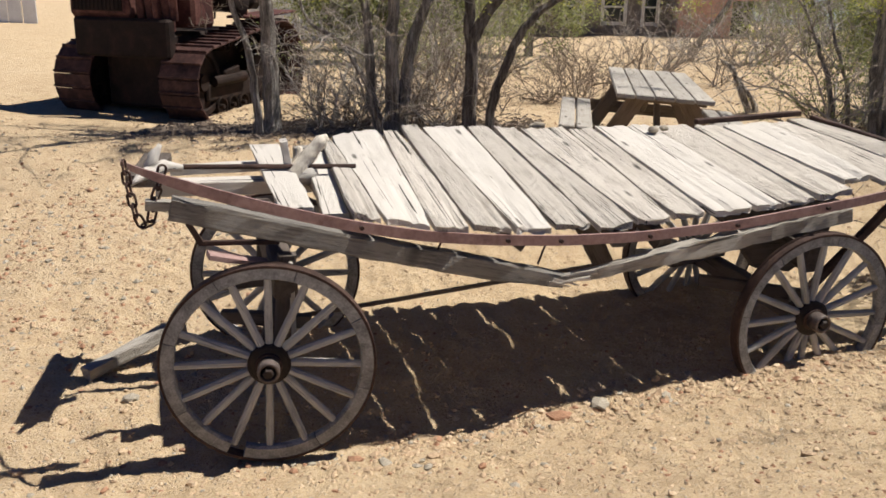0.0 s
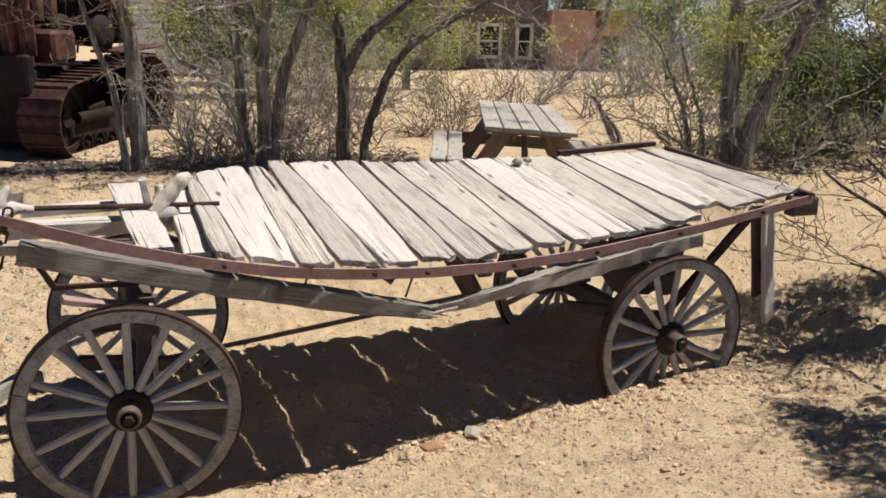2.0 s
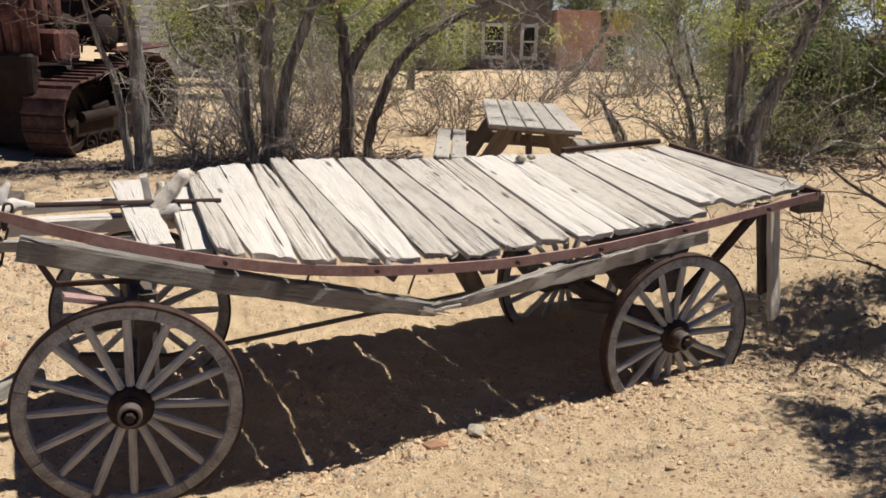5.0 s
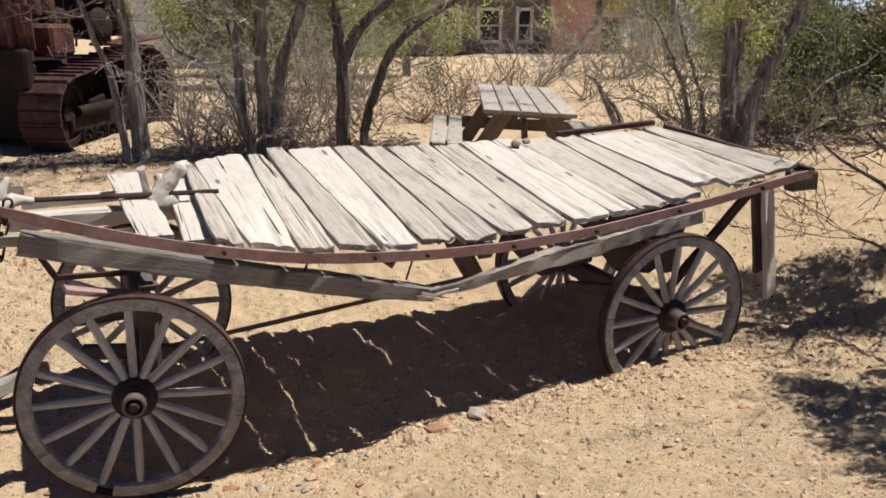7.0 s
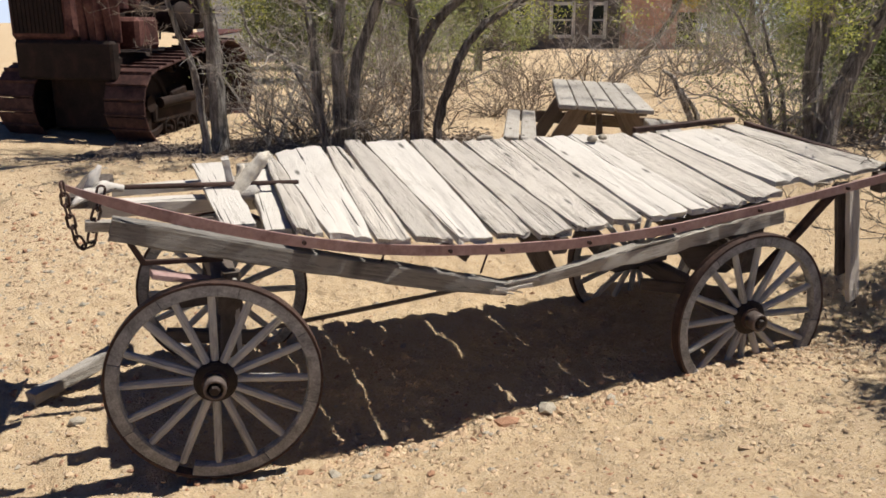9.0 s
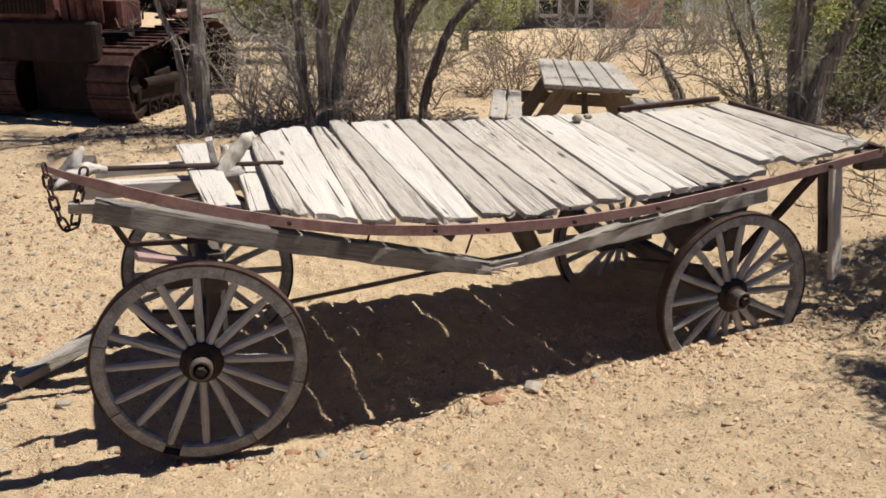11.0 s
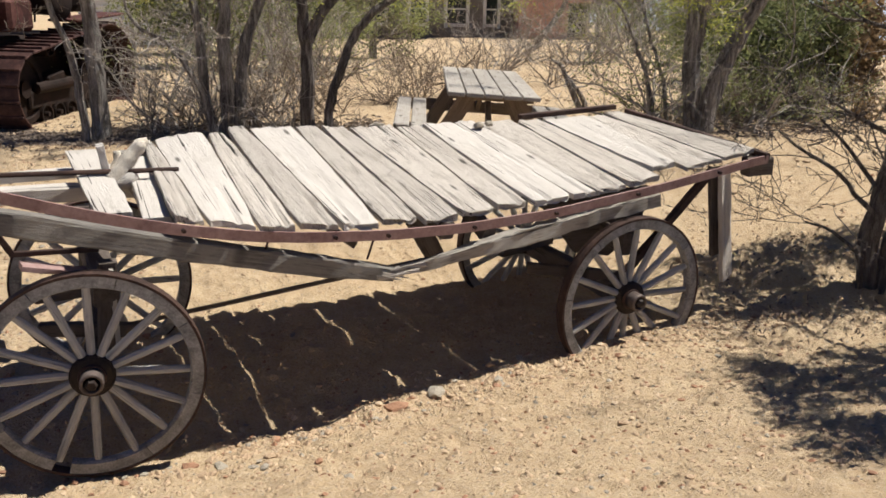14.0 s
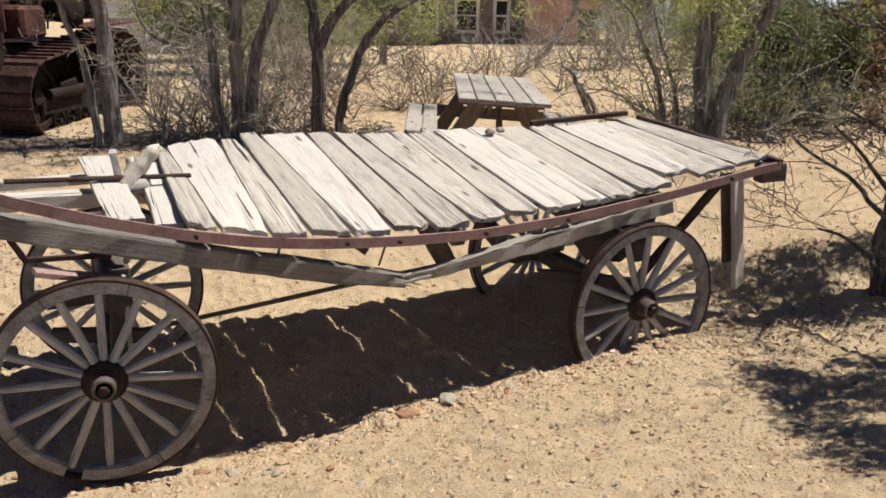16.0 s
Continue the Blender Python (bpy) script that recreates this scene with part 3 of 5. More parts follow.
# front end: cross board, iron rod, forked wooden rest, gnarled nose
timber("front_cross_board", (0.07, -0.47, 0.755), (0.02, 0.52, 0.865), 0.17, 0.028, WOOD_DECK, wagon, "pale loose board across the front", seed=51)
timber("front_sleeper", (0.29, -0.55, 0.66), (0.29, 0.55, 0.80), 0.14, 0.04, WOOD_GREY, wagon, seed=60)
timber("front_cross_board", (0.258, -0.50, 0.725), (0.30, 0.46, 0.825), 0.125, 0.03, WOOD_DECK, wagon, seed=52)
part("iron_rod", rod((-0.52, 0.08, 0.855), (0.47, 0.06, 0.845), 0.014, 8), RUST, wagon, "rusted iron rod")


def gnarl(name, pts, radii, mat, parent, label="", seed=1):
    """A lumpy, weathered piece of wood along a line."""
    rnd = random.Random(seed)
    bm = bmesh.new()
    fine, rad = [], []
    for k in range(len(pts) - 1):
        for t in (0, 0.33, 0.66):
            fine.append(Vector(pts[k]).lerp(Vector(pts[k + 1]), t) + Vector((rnd.uniform(-1, 1), rnd.uniform(-1, 1), rnd.uniform(-1, 1))) * 0.005)
            rad.append((radii[k] * (1 - t) + radii[k + 1] * t) * rnd.uniform(0.88, 1.12))
    fine.append(Vector(pts[-1]))
    rad.append(radii[-1])
    m, _ = to_x_axis(pts[0], pts[-1])
    inv = m.inverted()
    tube(bm, [inv @ p for p in fine], rad, 12, 0.14)
    return part(name, bm, mat, parent, label, m, True)


gnarl("forked_rest", [(-0.01, 0.08, 0.785), (0.06, 0.08, 0.79), (0.14, 0.08, 0.79), (0.22, 0.08, 0.80), (0.26, 0.08, 0.81)], [0.024, 0.048, 0.06, 0.05, 0.026], WOOD_DECK, wagon, "pale weathered forked wooden rest", 53)
timber("fork_arm", (0.11, 0.1, 0.80), (0.075, 0.1, 0.985), 0.04, 0.07, WOOD_DECK, wagon, seed=54, rough=0.25)
gnarl("fork_arm", [(0.12, 0.07, 0.79), (0.17, 0.08, 0.85), (0.23, 0.09, 0.92), (0.285, 0.1, 0.985), (0.32, 0.1, 1.005)], [0.054, 0.047, 0.038, 0.038, 0.018], WOOD_PALE, wagon, "", 55)
gnarl("fork_arm", [(0.15, 0.12, 0.80), (0.16, 0.12, 0.87), (0.17, 0.12, 0.945)], [0.042, 0.034, 0.012], WOOD_PALE, wagon, "", 59)
gnarl("nose_block", [(-0.71, -0.2, 0.84), (-0.63, -0.1, 0.87), (-0.55, 0.0, 0.88), (-0.46, 0.03, 0.86)], [0.012, 0.030, 0.036, 0.020], WOOD_DECK, wagon, "gnarled pale nose block", 56)
gnarl("nose_block", [(-0.62, 0.0, 0.87), (-0.60, 0.01, 0.93), (-0.565, 0.02, 0.99)], [0.034, 0.028, 0.010], WOOD_DECK, wagon, "", 57)
for k, (a, b) in enumerate((((1.40, -0.655, 0.375), (1.56, -0.66, 0.335)), ((1.38, -0.64, 0.35), (1.53, -0.63, 0.318)), ((1.62, -0.66, 0.375), (1.44, -0.665, 0.36)), ((1.66, -0.64, 0.40), (1.46, -0.64, 0.385)))):
    m_, len_ = to_x_axis(a, b)
    part("splinter", beam([(0, 0, 0), (len_ * 0.5, 0, 0.004), (len_, 0, 0)], 0.02, 0.024, 0.3, 70 + k, lambda s: 1.0 - 0.85 * s), WOOD_ROUGH, wagon, "", m_)
timber("nose_beam", (-0.66, -0.12, 0.83), (-0.58, 0.64, 0.78), 0.15, 0.06, WOOD_DARK, wagon, seed=58)

# deck boards: near-edge and far-edge positions along the wagon, how far each reaches over the strap, surface, lift
BOARDS = [
    (0.31, 0.465, 0.365, 0.425, 0.02, 1, 0.0),
    (0.468, 0.716, 0.43, 0.738, 0.03, 0, 0.004),
    (0.722, 0.922, 0.746, 0.862, 0.035, 1, 0.0),
    (0.934, 1.152, 0.879, 1.0, 0.03, 1, 0.012),
    (1.163, 1.391, 1.016, 1.31, 0.01, 0, 0.0),
    (1.408, 1.638, 1.325, 1.48, -0.02, 1, 0.004),
    (1.65, 1.884, 1.495, 1.665, 0.00, 1, 0.0),
    (1.897, 2.129, 1.677, 1.995, -0.02, 1, 0.008),
    (2.141, 2.358, 2.011, 2.205, -0.05, 1, 0.0),
    (2.372, 2.64, 2.215, 2.48, 0.0, 0, 0.014),
    (2.645, 2.82, 2.483, 2.66, 0.0, 0, 0.006),
    (2.823, 3.06, 2.663, 2.98, 0.0, 1, 0.0),
    (3.063, 3.31, 2.985, 3.20, 0.0, 1, 0.004),
    (3.32, 3.53, 3.205, 3.59, -0.12, 0, 0.008),
    (3.535, 3.84, 3.595, 3.79, -0.03, 1, 0.0),
    (3.845, 4.13, 3.795, 3.985, -0.02, 1, 0.004),
]


def board(nl, nr, fl, fr, over, lift, seed, thick=0.032):
    """A deck board across the wagon, worn at its edges and split at its ends; its own x axis runs along it."""
    rnd = random.Random(seed)
    v0, v1 = -0.615 - over, 0.635 + rnd.uniform(-0.035, 0.035)
    mid0, mid1 = (nl + nr) / 2, (fl + fr) / 2
    m, length = to_x_axis((mid0, v0, deck(mid0, v0)), (mid1, v1, deck(mid1, v1)))
    inv = m.inverted()
    bm = bmesh.new()
    rings, steps, cols = [], 26, 9
    curl, twist = rnd.uniform(-0.004, 0.012), rnd.uniform(-0.006, 0.006)
    ph = rnd.uniform(0, 9)
    gap = rnd.choice((-0.002, 0.0, 0.001, 0.002))
    ends = [[rnd.uniform(-0.016, 0.016) for _ in range(cols)] for _ in range(2)]
    split = rnd.choice((2, 3, 4, 5, 6))
    for i in range(steps + 1):
        s = i / steps
        worn = 0.012 * max(0, 1 - 6 * min(s, 1 - s))
        ul = nl + gap + (fl - nl) * s + 0.008 * noise.noise(Vector((s * 6, ph, 0))) + worn
        ur = nr - gap + (fr - nr) * s + 0.008 * noise.noise(Vector((s * 6, ph, 4))) - worn
        top, low = [], []
        for c in range(cols):
            q = c / (cols - 1)
            u = ul + (ur - ul) * q
            e = ends[0][c] * (i == 0) + ends[1][c] * (i == steps)
            v = v0 + (v1 - v0) * s + e
            z = deck(u, v) + thick + lift + curl * (2 * q - 1) ** 2 + twist * (2 * q - 1) * (2 * s - 1)
            z += 0.004 * noise.noise(Vector((s * 5, q * 9 + ph, 2))) - (0.006 if c in (0, cols - 1) else 0)
            if c == split and s < 0.45:
                z -= 0.016 * (1 - s / 0.45)
            top.append(bm.verts.new(inv @ Vector((u, v, z))))
            low.append(bm.verts.new(inv @ Vector((u, v, deck(u, v) + lift - 0.002))))
        rings.append(top + low[::-1])
    n = len(rings[0])
    for r0, r1 in zip(rings, rings[1:]):
        for k in range(n):
            bm.faces.new((r0[k], r0[(k + 1) % n], r1[(k + 1) % n], r1[k]))
    bm.faces.new(rings[0][::-1])
    bm.faces.new(rings[-1])
    bmesh.ops.recalc_face_normals(bm, faces=bm.faces)
    return bm, m


for k, (nl, nr, fl, fr, over, surface, lift) in enumerate(BOARDS):
    bm, m_ = board(nl, nr, fl, fr, over, lift, 100 + k)
    part("deck_board", bm, WOOD_ROUGH if surface else WOOD_DECK, wagon, "", m_)

# two stones left lying on the deck
for u, v, r in ((2.60, 0.50, 0.034), (2.70, 0.53, 0.028)):
    bm = bmesh.new()
    bmesh.ops.create_icosphere(bm, subdivisions=2, radius=r)
    for q in bm.verts:
        q.co = Vector((q.co.x * 1.2, q.co.y, q.co.z * 0.75)) * random.uniform(0.88, 1.1)
    tagged(part("rock", bm, STONE_GREY, None, "brown stone lying on the wagon deck", WAGON @ pose(u, v, deck(u, v) + 0.046 + r * 0.6)), category="rock")

# chain hanging from the nose
chain = empty("chain", WAGON @ pose(-0.645, -0.50, 0.975), "rusted iron chain hanging in a loop from the wagon's nose", "chain")


def link_mesh():
    bm = bmesh.new()
    pts = []
    for k in range(16):
        w = 2 * math.pi * k / 16
        pts.append(Vector((0.019 * math.cos(w), 0, 0.017 * math.sin(w) + (0.017 if math.sin(w) > 0 else -0.017))))
    rings = []
    for k, p in enumerate(pts):
        d = (pts[(k + 1) % 16] - pts[k - 1]).normalized()
        a = Vector((0, 1, 0))
        b = d.cross(a)
        rings.append([bm.verts.new(p + 0.0062 * (a * math.cos(j * math.pi / 3) + b * math.sin(j * math.pi / 3))) for j in range(6)])
    for r0, r1 in zip(rings, rings[1:] + rings[:1]):
        for j in range(6):
            bm.faces.new((r0[j], r0[(j + 1) % 6], r1[(j + 1) % 6], r1[j]))
    me = bpy.data.meshes.new("link")
    bm.to_mesh(me)
    bm.free()
    me.polygons.foreach_set("use_smooth", [True] * len(me.polygons))
    return me


LINK = link_mesh()
CURVE = [Vector(p) for p in ((-0.075, 0, 0.02), (-0.065, 0, -0.07), (-0.04, 0, -0.20), (-0.01, 0, -0.265), (0.025, 0, -0.25), (0.045, 0, -0.15), (0.075, 0, -0.05), (0.085, 0, 0.0))]
run, k = 0.0, 0
for p, q in zip(CURVE, CURVE[1:]):
    d = q - p
    while run < d.length:
        c = p + d * (run / d.length)
        m_ = d.to_track_quat("Z", "Y").to_matrix().to_4x4()
        m_.translation = c
        piece("link", LINK, RUST, chain, m=m_ @ pose(0, 0, 0, 0, 0, 90 * (k % 2) + 20))
        run += 0.053
        k += 1
    run -= d.length

# broken board lying at the front wheel
bm = beam([(0, 0, 0), (0.34, 0, 0.02), (0.56, 0, 0.05), (0.66, 0, 0.03)], 0.09, 0.07, 0.3, 61)
m_, _ = to_x_axis((-2.40, 4.46, ground_at(-2.4, 4.46) + 0.05), (-2.02, 5.03, ground_at(-2.02, 5.03) + 0.12))
tagged(part("broken_beam", bm, WOOD_GREY, None, "grey broken wooden beam lying on the dirt", m_), category="timber")


# ---- picnic table ----
table = empty("picnic_table", pose(1.36, 8.85, ground_at(1.36, 8.85) - 0.08, 1.0, 3.2, -4.5) @ Matrix.Scale(1.06, 4), "weathered brown wooden picnic table with attached benches on the dirt", "picnic table")
TL = 2.1
for k in range(5):
    m_ = pose(-0.32 + 0.16 * k, 0, 0.735, 0, 0, 90)
    part("table_plank", block((TL + random.uniform(-0.03, 0.03), 0.148, 0.038), None, 0.006), WOOD_TABLETOP, table, m=m_)
for side in (-1, 1):
    for k in range(2):
        part("bench_plank", block((TL * 0.82, 0.135, 0.075), None, 0.01), WOOD_TABLETOP, table, m=pose(side * (0.62 + 0.15 * k), -0.22, 0.42, 0, 0, 90))
for y in (-TL / 2 + 0.22, TL / 2 - 0.22):
    for side in (-1, 1):
        timber("leg", (side * 0.60, y, 0.0), (side * 0.20, y, 0.715), 0.045, 0.14, WOOD_TABLE, table, rough=0.05)
    timber("bench_support", (-0.78, y + 0.045, 0.37), (0.78, y + 0.045, 0.37), 0.04, 0.12, WOOD_TABLE, table, rough=0.05)
    timber("top_batten", (-0.37, y + 0.045, 0.69), (0.37, y + 0.045, 0.69), 0.04, 0.05, WOOD_TABLE, table, rough=0.05)
    timber("center_brace", (0.0, y + 0.05, 0.38), (0.0, y * 0.35, 0.69), 0.05, 0.09, WOOD_TABLE, table, rough=0.05)


# ---- crawler tractor; its own y axis runs from the front to the rear ----
TRACTOR = pose(-4.86, 10.86, ground_at(-4.86, 10.86) - 0.08, 0, 0, -16.5) @ Matrix.Diagonal((1.04, 1.04, 1.15, 1))
tractor = empty("crawler_tractor", TRACTOR, "rusted red crawler tractor standing in the dirt", "tractor")


def shoe_mesh():
    bm = bmesh.new()
    box(bm, (0.56, 0.155, 0.022), None, 0.004)
    box(bm, (0.56, 0.02, 0.026), pose(0, -0.06, 0.02), 0.003)
    box(bm, (0.13, 0.13, 0.05), pose(0, 0, -0.035), 0.006)
    me = bpy.data.meshes.new("track_shoe")
    bm.to_mesh(me)
    bm.free()
    return me


SHOE = shoe_mesh()


def track_path(n):
    """Points and slopes round the loop of a track: front idler, top run, rear sprocket, ground run."""
    ya, za, ra, yb, zb, rb = 0.45, 0.43, 0.41, 2.02, 0.55, 0.53
    pts = []
    lean = math.asin((rb - ra) / math.hypot(yb - ya, zb - za)) + math.atan2(zb - za, yb - ya)
    for k in range(25):
        w = math.pi * 1.5 - (math.pi - lean) * k / 24
        pts.append((ya + ra * math.cos(w), za + ra * math.sin(w)))
    for k in range(25):
        w = math.pi * 0.5 + lean - (math.pi + lean) * k / 24
        pts.append((yb + rb * math.cos(w), zb + rb * math.sin(w)))
    pts.append(pts[0])
    seg = [math.dist(a, b) for a, b in zip(pts, pts[1:])]
    total = sum(seg)
    out = []
    for k in range(n):
        d = total * k / n
        for (a, b), s in zip(zip(pts, pts[1:]), seg):
            if d <= s:
                break
            d -= s
        t = d / s
        out.append((a[0] + (b[0] - a[0]) * t, a[1] + (b[1] - a[1]) * t, math.degrees(math.atan2(b[1] - a[1], b[0] - a[0]))))
    return out


def wheel_disc(r, w, n=32, holes=0.55):
    bm = bmesh.new()
    lathe(bm, [(r * 0.2, -w / 2 - 0.02), (r * 0.24, -w / 2 - 0.02), (r * 0.26, -w / 4), (r * 0.8, -w / 4), (r * 0.84, -w / 2), (r, -w / 2), (r, w / 2), (r * 0.84, w / 2), (r * 0.2, w / 2)], n, pose(0, 0, 0, 0, 0, 90))
    bmesh.ops.recalc_face_normals(bm, faces=bm.faces)
    return bm


for cx in (-0.79, 0.79):
    out = 1 if cx > 0 else -1
    frame_ = part("track_frame", block((0.16, 1.5, 0.20), pose(cx, 1.25, 0.33), 0.02), TRACTOR_DARK, tractor, "rusty track frame darkened for tree shade")
    for y, z, a in track_path(38):
        piece("track_shoe", SHOE, TRACK_RUST, frame_, m=pose(cx, y, z, a, 0, 0))
    part("idler", wheel_disc(0.37, 0.12), TRACTOR_DARK, frame_, m=pose(cx, 0.45, 0.45))
    part("sprocket", wheel_disc(0.44, 0.12, 20), TRACTOR_DARK, frame_, m=pose(cx, 2.05, 0.53))
    for k in range(5):
        part("roller", wheel_disc(0.11, 0.20, 18), TRACTOR_DARK, frame_, m=pose(cx, 0.78 + 0.25 * k, 0.16))
    for k in range(2):
        part("carrier_roller", wheel_disc(0.08, 0.20, 16), TRACTOR_DARK, frame_, m=pose(cx, 0.95 + 0.6 * k, 0.84))
    part("recoil_spring", rod((cx + out * 0.1, 0.6, 0.45), (cx + out * 0.1, 1.3, 0.47), 0.06, 12), TRACTOR_DARK, frame_)
    part("spring_cover", block((0.20, 0.35, 0.14), pose(cx + out * 0.02, 1.0, 0.52, 8), 0.02), TRACTOR_DARK, frame_)
    part("fender", block((0.42, 1.1, 0.03), pose(cx, 1.95, 1.16, 3), 0.01), TRACTOR_RED, tractor, "dented red fender")
part("front_beam", block((1.40, 0.16, 0.42), pose(-0.06, 0.18, 0.92), 0.03), TRACTOR_DARK, tractor, "dark front cross beam")
# belly, oversized and near-black to fill in the shadow between the tracks
part("belly", block((1.04, 1.9, 0.84), pose(0, 1.30, 0.56), 0.04), TRACTOR_DARK, tractor)
rad = part("radiator_shell", block((0.90, 0.20, 1.15), pose(-0.40, 0.25, 1.70), 0.05), TRACTOR_RED, tractor, "rusty red radiator shell")
part("radiator_core", block((0.74, 0.03, 0.96), pose(-0.40, 0.145, 1.68), 0.005), TRACTOR_DARK, rad, "black radiator core")
for k in range(12):
    part("fin", block((0.012, 0.012, 0.94), pose(-0.73 + 0.06 * k, 0.125, 1.68), 0.002), TRACTOR_DARK, rad)
part("hood", block((0.62, 1.15, 0.09), pose(-0.36, 0.95, 2.18), 0.03), TRACTOR_RED, tractor, "rusty red hood")
part("engine_block", block((0.42, 1.1, 0.75), pose(-0.36, 0.95, 1.4), 0.03), TRACTOR_DARK, tractor)
for k in range(4):
    part("cylinder", block((0.20, 0.20, 0.42), pose(0.10, 0.52 + 0.26 * k, 1.62), 0.05), TRACTOR_RED, tractor)
for x, y, r, z0, z1 in ((0.42, 0.22, 0.055, 0.95, 2.6), (0.56, 0.30, 0.04, 1.0, 2.6), (0.30, 0.35, 0.07, 1.0, 1.62), (-0.30, 1.05, 0.05, 2.2, 2.95)):
    part("pipe", rod((x, y, z0), (x, y, z1), r, 12), TRACTOR_RED, tractor)
for x in (0.16, 0.28, 0.40, 0.52, 0.64):
    part("side_panel", block((0.10, 0.04, 0.46), pose(x, 0.24, 1.34, 6, random.uniform(-4, 4)), 0.01), TRACTOR_RED, tractor)
part("side_box", block((0.42, 0.45, 0.34), pose(0.50, 0.75, 1.20), 0.04), TRACTOR_RED, tractor)
bm = bmesh.new()
lathe(bm, [(0.05, -0.34), (0.20, -0.34), (0.20, -0.31), (0.16, -0.30), (0.15, 0.0), (0.16, 0.30), (0.20, 0.31), (0.20, 0.34), (0.05, 0.34)], 24)
bmesh.ops.recalc_face_normals(bm, faces=bm.faces)
part("cable_drum", bm, TRACTOR_DARK, tractor, "dark ribbed drum", pose(0.52, 1.35, 1.34, 0, 0, 80), True)
part("seat_back", block((0.9, 0.10, 0.45), pose(0, 2.15, 1.62, -8), 0.04), TRACTOR_DARK, tractor)
part("seat", block((0.9, 0.45, 0.12), pose(0, 1.9, 1.38), 0.03), TRACTOR_DARK, tractor)
part("fuel_tank", block((0.9, 0.35, 0.5), pose(0, 2.40, 1.45), 0.08), TRACTOR_DARK, tractor)
for x in (-0.15, 0.1, 0.3):
    part("lever", rod((x, 1.55, 1.1), (x + 0.05, 1.65, 1.95), 0.014, 7), TRACTOR_DARK, tractor)
part("lamp", block((0.16, 0.14, 0.18), pose(0.86, 1.45, 1.72), 0.03), TRACTOR_RED, tractor)
part("lamp_post", rod((0.86, 1.45, 1.16), (0.86, 1.45, 1.66), 0.02, 8), TRACTOR_RED, tractor)


# ---- house on the rise behind, shed, far hills ----
HOUSE_Y = 40.0
house = empty("house", pose(0, HOUSE_Y, 0), "dark grey boarded house with white-framed windows", "house")


def wall_with_openings(x0, x1, z0, z1, holes, thick):
    """Boards round window openings: one box for each strip between them."""
    bm = bmesh.new()
    xs = sorted({x0, x1, *(h[0] for h in holes), *(h[1] for h in holes)})
    for a, b in zip(xs, xs[1:]):
        spans, z = [], z0
        for h in sorted(holes, key=lambda h: h[2]):
            if h[0] <= a and h[1] >= b:
                spans.append((z, h[2]))
                z = h[3]
        spans.append((z, z1))
        for lo, hi in spans:
            box(bm, (b - a, thick, hi - lo), pose((a + b) / 2, thick / 2, (lo + hi) / 2))
    return bm


HOLES = [(0.75, 1.55, 0.95, 2.25), (2.62, 3.38, 0.95, 2.3), (4.25, 5.2, 0.95, 2.3), (6.0, 6.6, 0.95, 2.3), (-1.7, -0.9, 0.95, 2.3)]
wall = part("wall", wall_with_openings(-4.0, 7.3, 0.0, 4.2, HOLES, 0.2), SIDING, house, "dark grey weathered board wall")
for k in range(20):
    z = 0.15 + 0.2 * k
    spans = [(-4.0, 7.3)]
    for a, b, lo, hi in HOLES:
        if lo - 0.1 < z < hi + 0.1:
            spans = [q for p in spans for q in (((p[0], a), (b, p[1])) if p[0] <= a and b <= p[1] else (p,))]
    for a, b in spans:
        part("board", block((b - a, 0.03, 0.17), pose((a + b) / 2, -0.02, z, 5), 0.0), SIDING, wall)
for a, b, lo, hi in HOLES:
    w, h = b - a, hi - lo
    win = part("window", block((w + 0.02, 0.03, h + 0.02), pose((a + b) / 2, 0.12, (lo + hi) / 2), 0.0), GLASS, house, "white-framed sash window")
    for x in (a - 0.02, b + 0.02):
        part("frame", block((0.14, 0.10, h + 0.3), pose(x, -0.05, (lo + hi) / 2), 0.01), TRIM, win)
    for z in (lo - 0.03, hi + 0.03):
        part("frame", block((w + 0.1, 0.10, 0.14), pose((a + b) / 2, -0.05, z), 0.01), TRIM, win)
    part("sash_bar", block((w, 0.05, 0.07), pose((a + b) / 2, 0.06, (lo + hi) / 2), 0.005), TRIM, win)
bm = bmesh.new()
box(bm, (12.0, 3.4, 0.18), pose(1.6, 1.2, 4.7, 24), 0.02)
part("roof", bm, ROOF, house, "grey shingle roof")
part("side_wall", block((0.2, 6, 4.2), pose(-4.0, 3.1, 2.1), 0.0), SIDING, house)
part("back_wall", block((11.3, 0.2, 4.2), pose(1.65, 6.1, 2.1), 0.0), SIDING, house)
part("ceiling_boards", block((11.3, 6.2, 0.1), pose(1.65, 3.1, 4.15), 0.0), SIDING, house)

brick = empty("brick_wing", pose(8.5, HOUSE_Y - 0.8, 0), "faded red brick wing with a flat porch roof", "building")
part("wall", block((2.25, 3.0, 2.9), pose(0, 1.5, 1.6), 0.03), PINK, brick, "faded red brick wall")
part("porch_roof", block((1.9, 2.6, 1.15), pose(1.75, 1.3, 2.55), 0.03), PINK, brick, "red porch fascia")
part("porch_back", block((1.8, 0.2, 1.6), pose(1.75, 2.6, 1.2), 0.0), TRACTOR_DARK, brick)
part("post", block((0.14, 0.14, 1.8), pose(2.55, 0.15, 1.1), 0.01), WOOD_DARK, brick)
bm = bmesh.new()
lathe(bm, [(0.01, -0.05), (0.42, -0.05), (0.42, 0.0), (0.01, 0.0)], 28)
part("round_sign", bm, YELLOW, brick, "round yellow sign", pose(1.75, -0.01, 2.55))

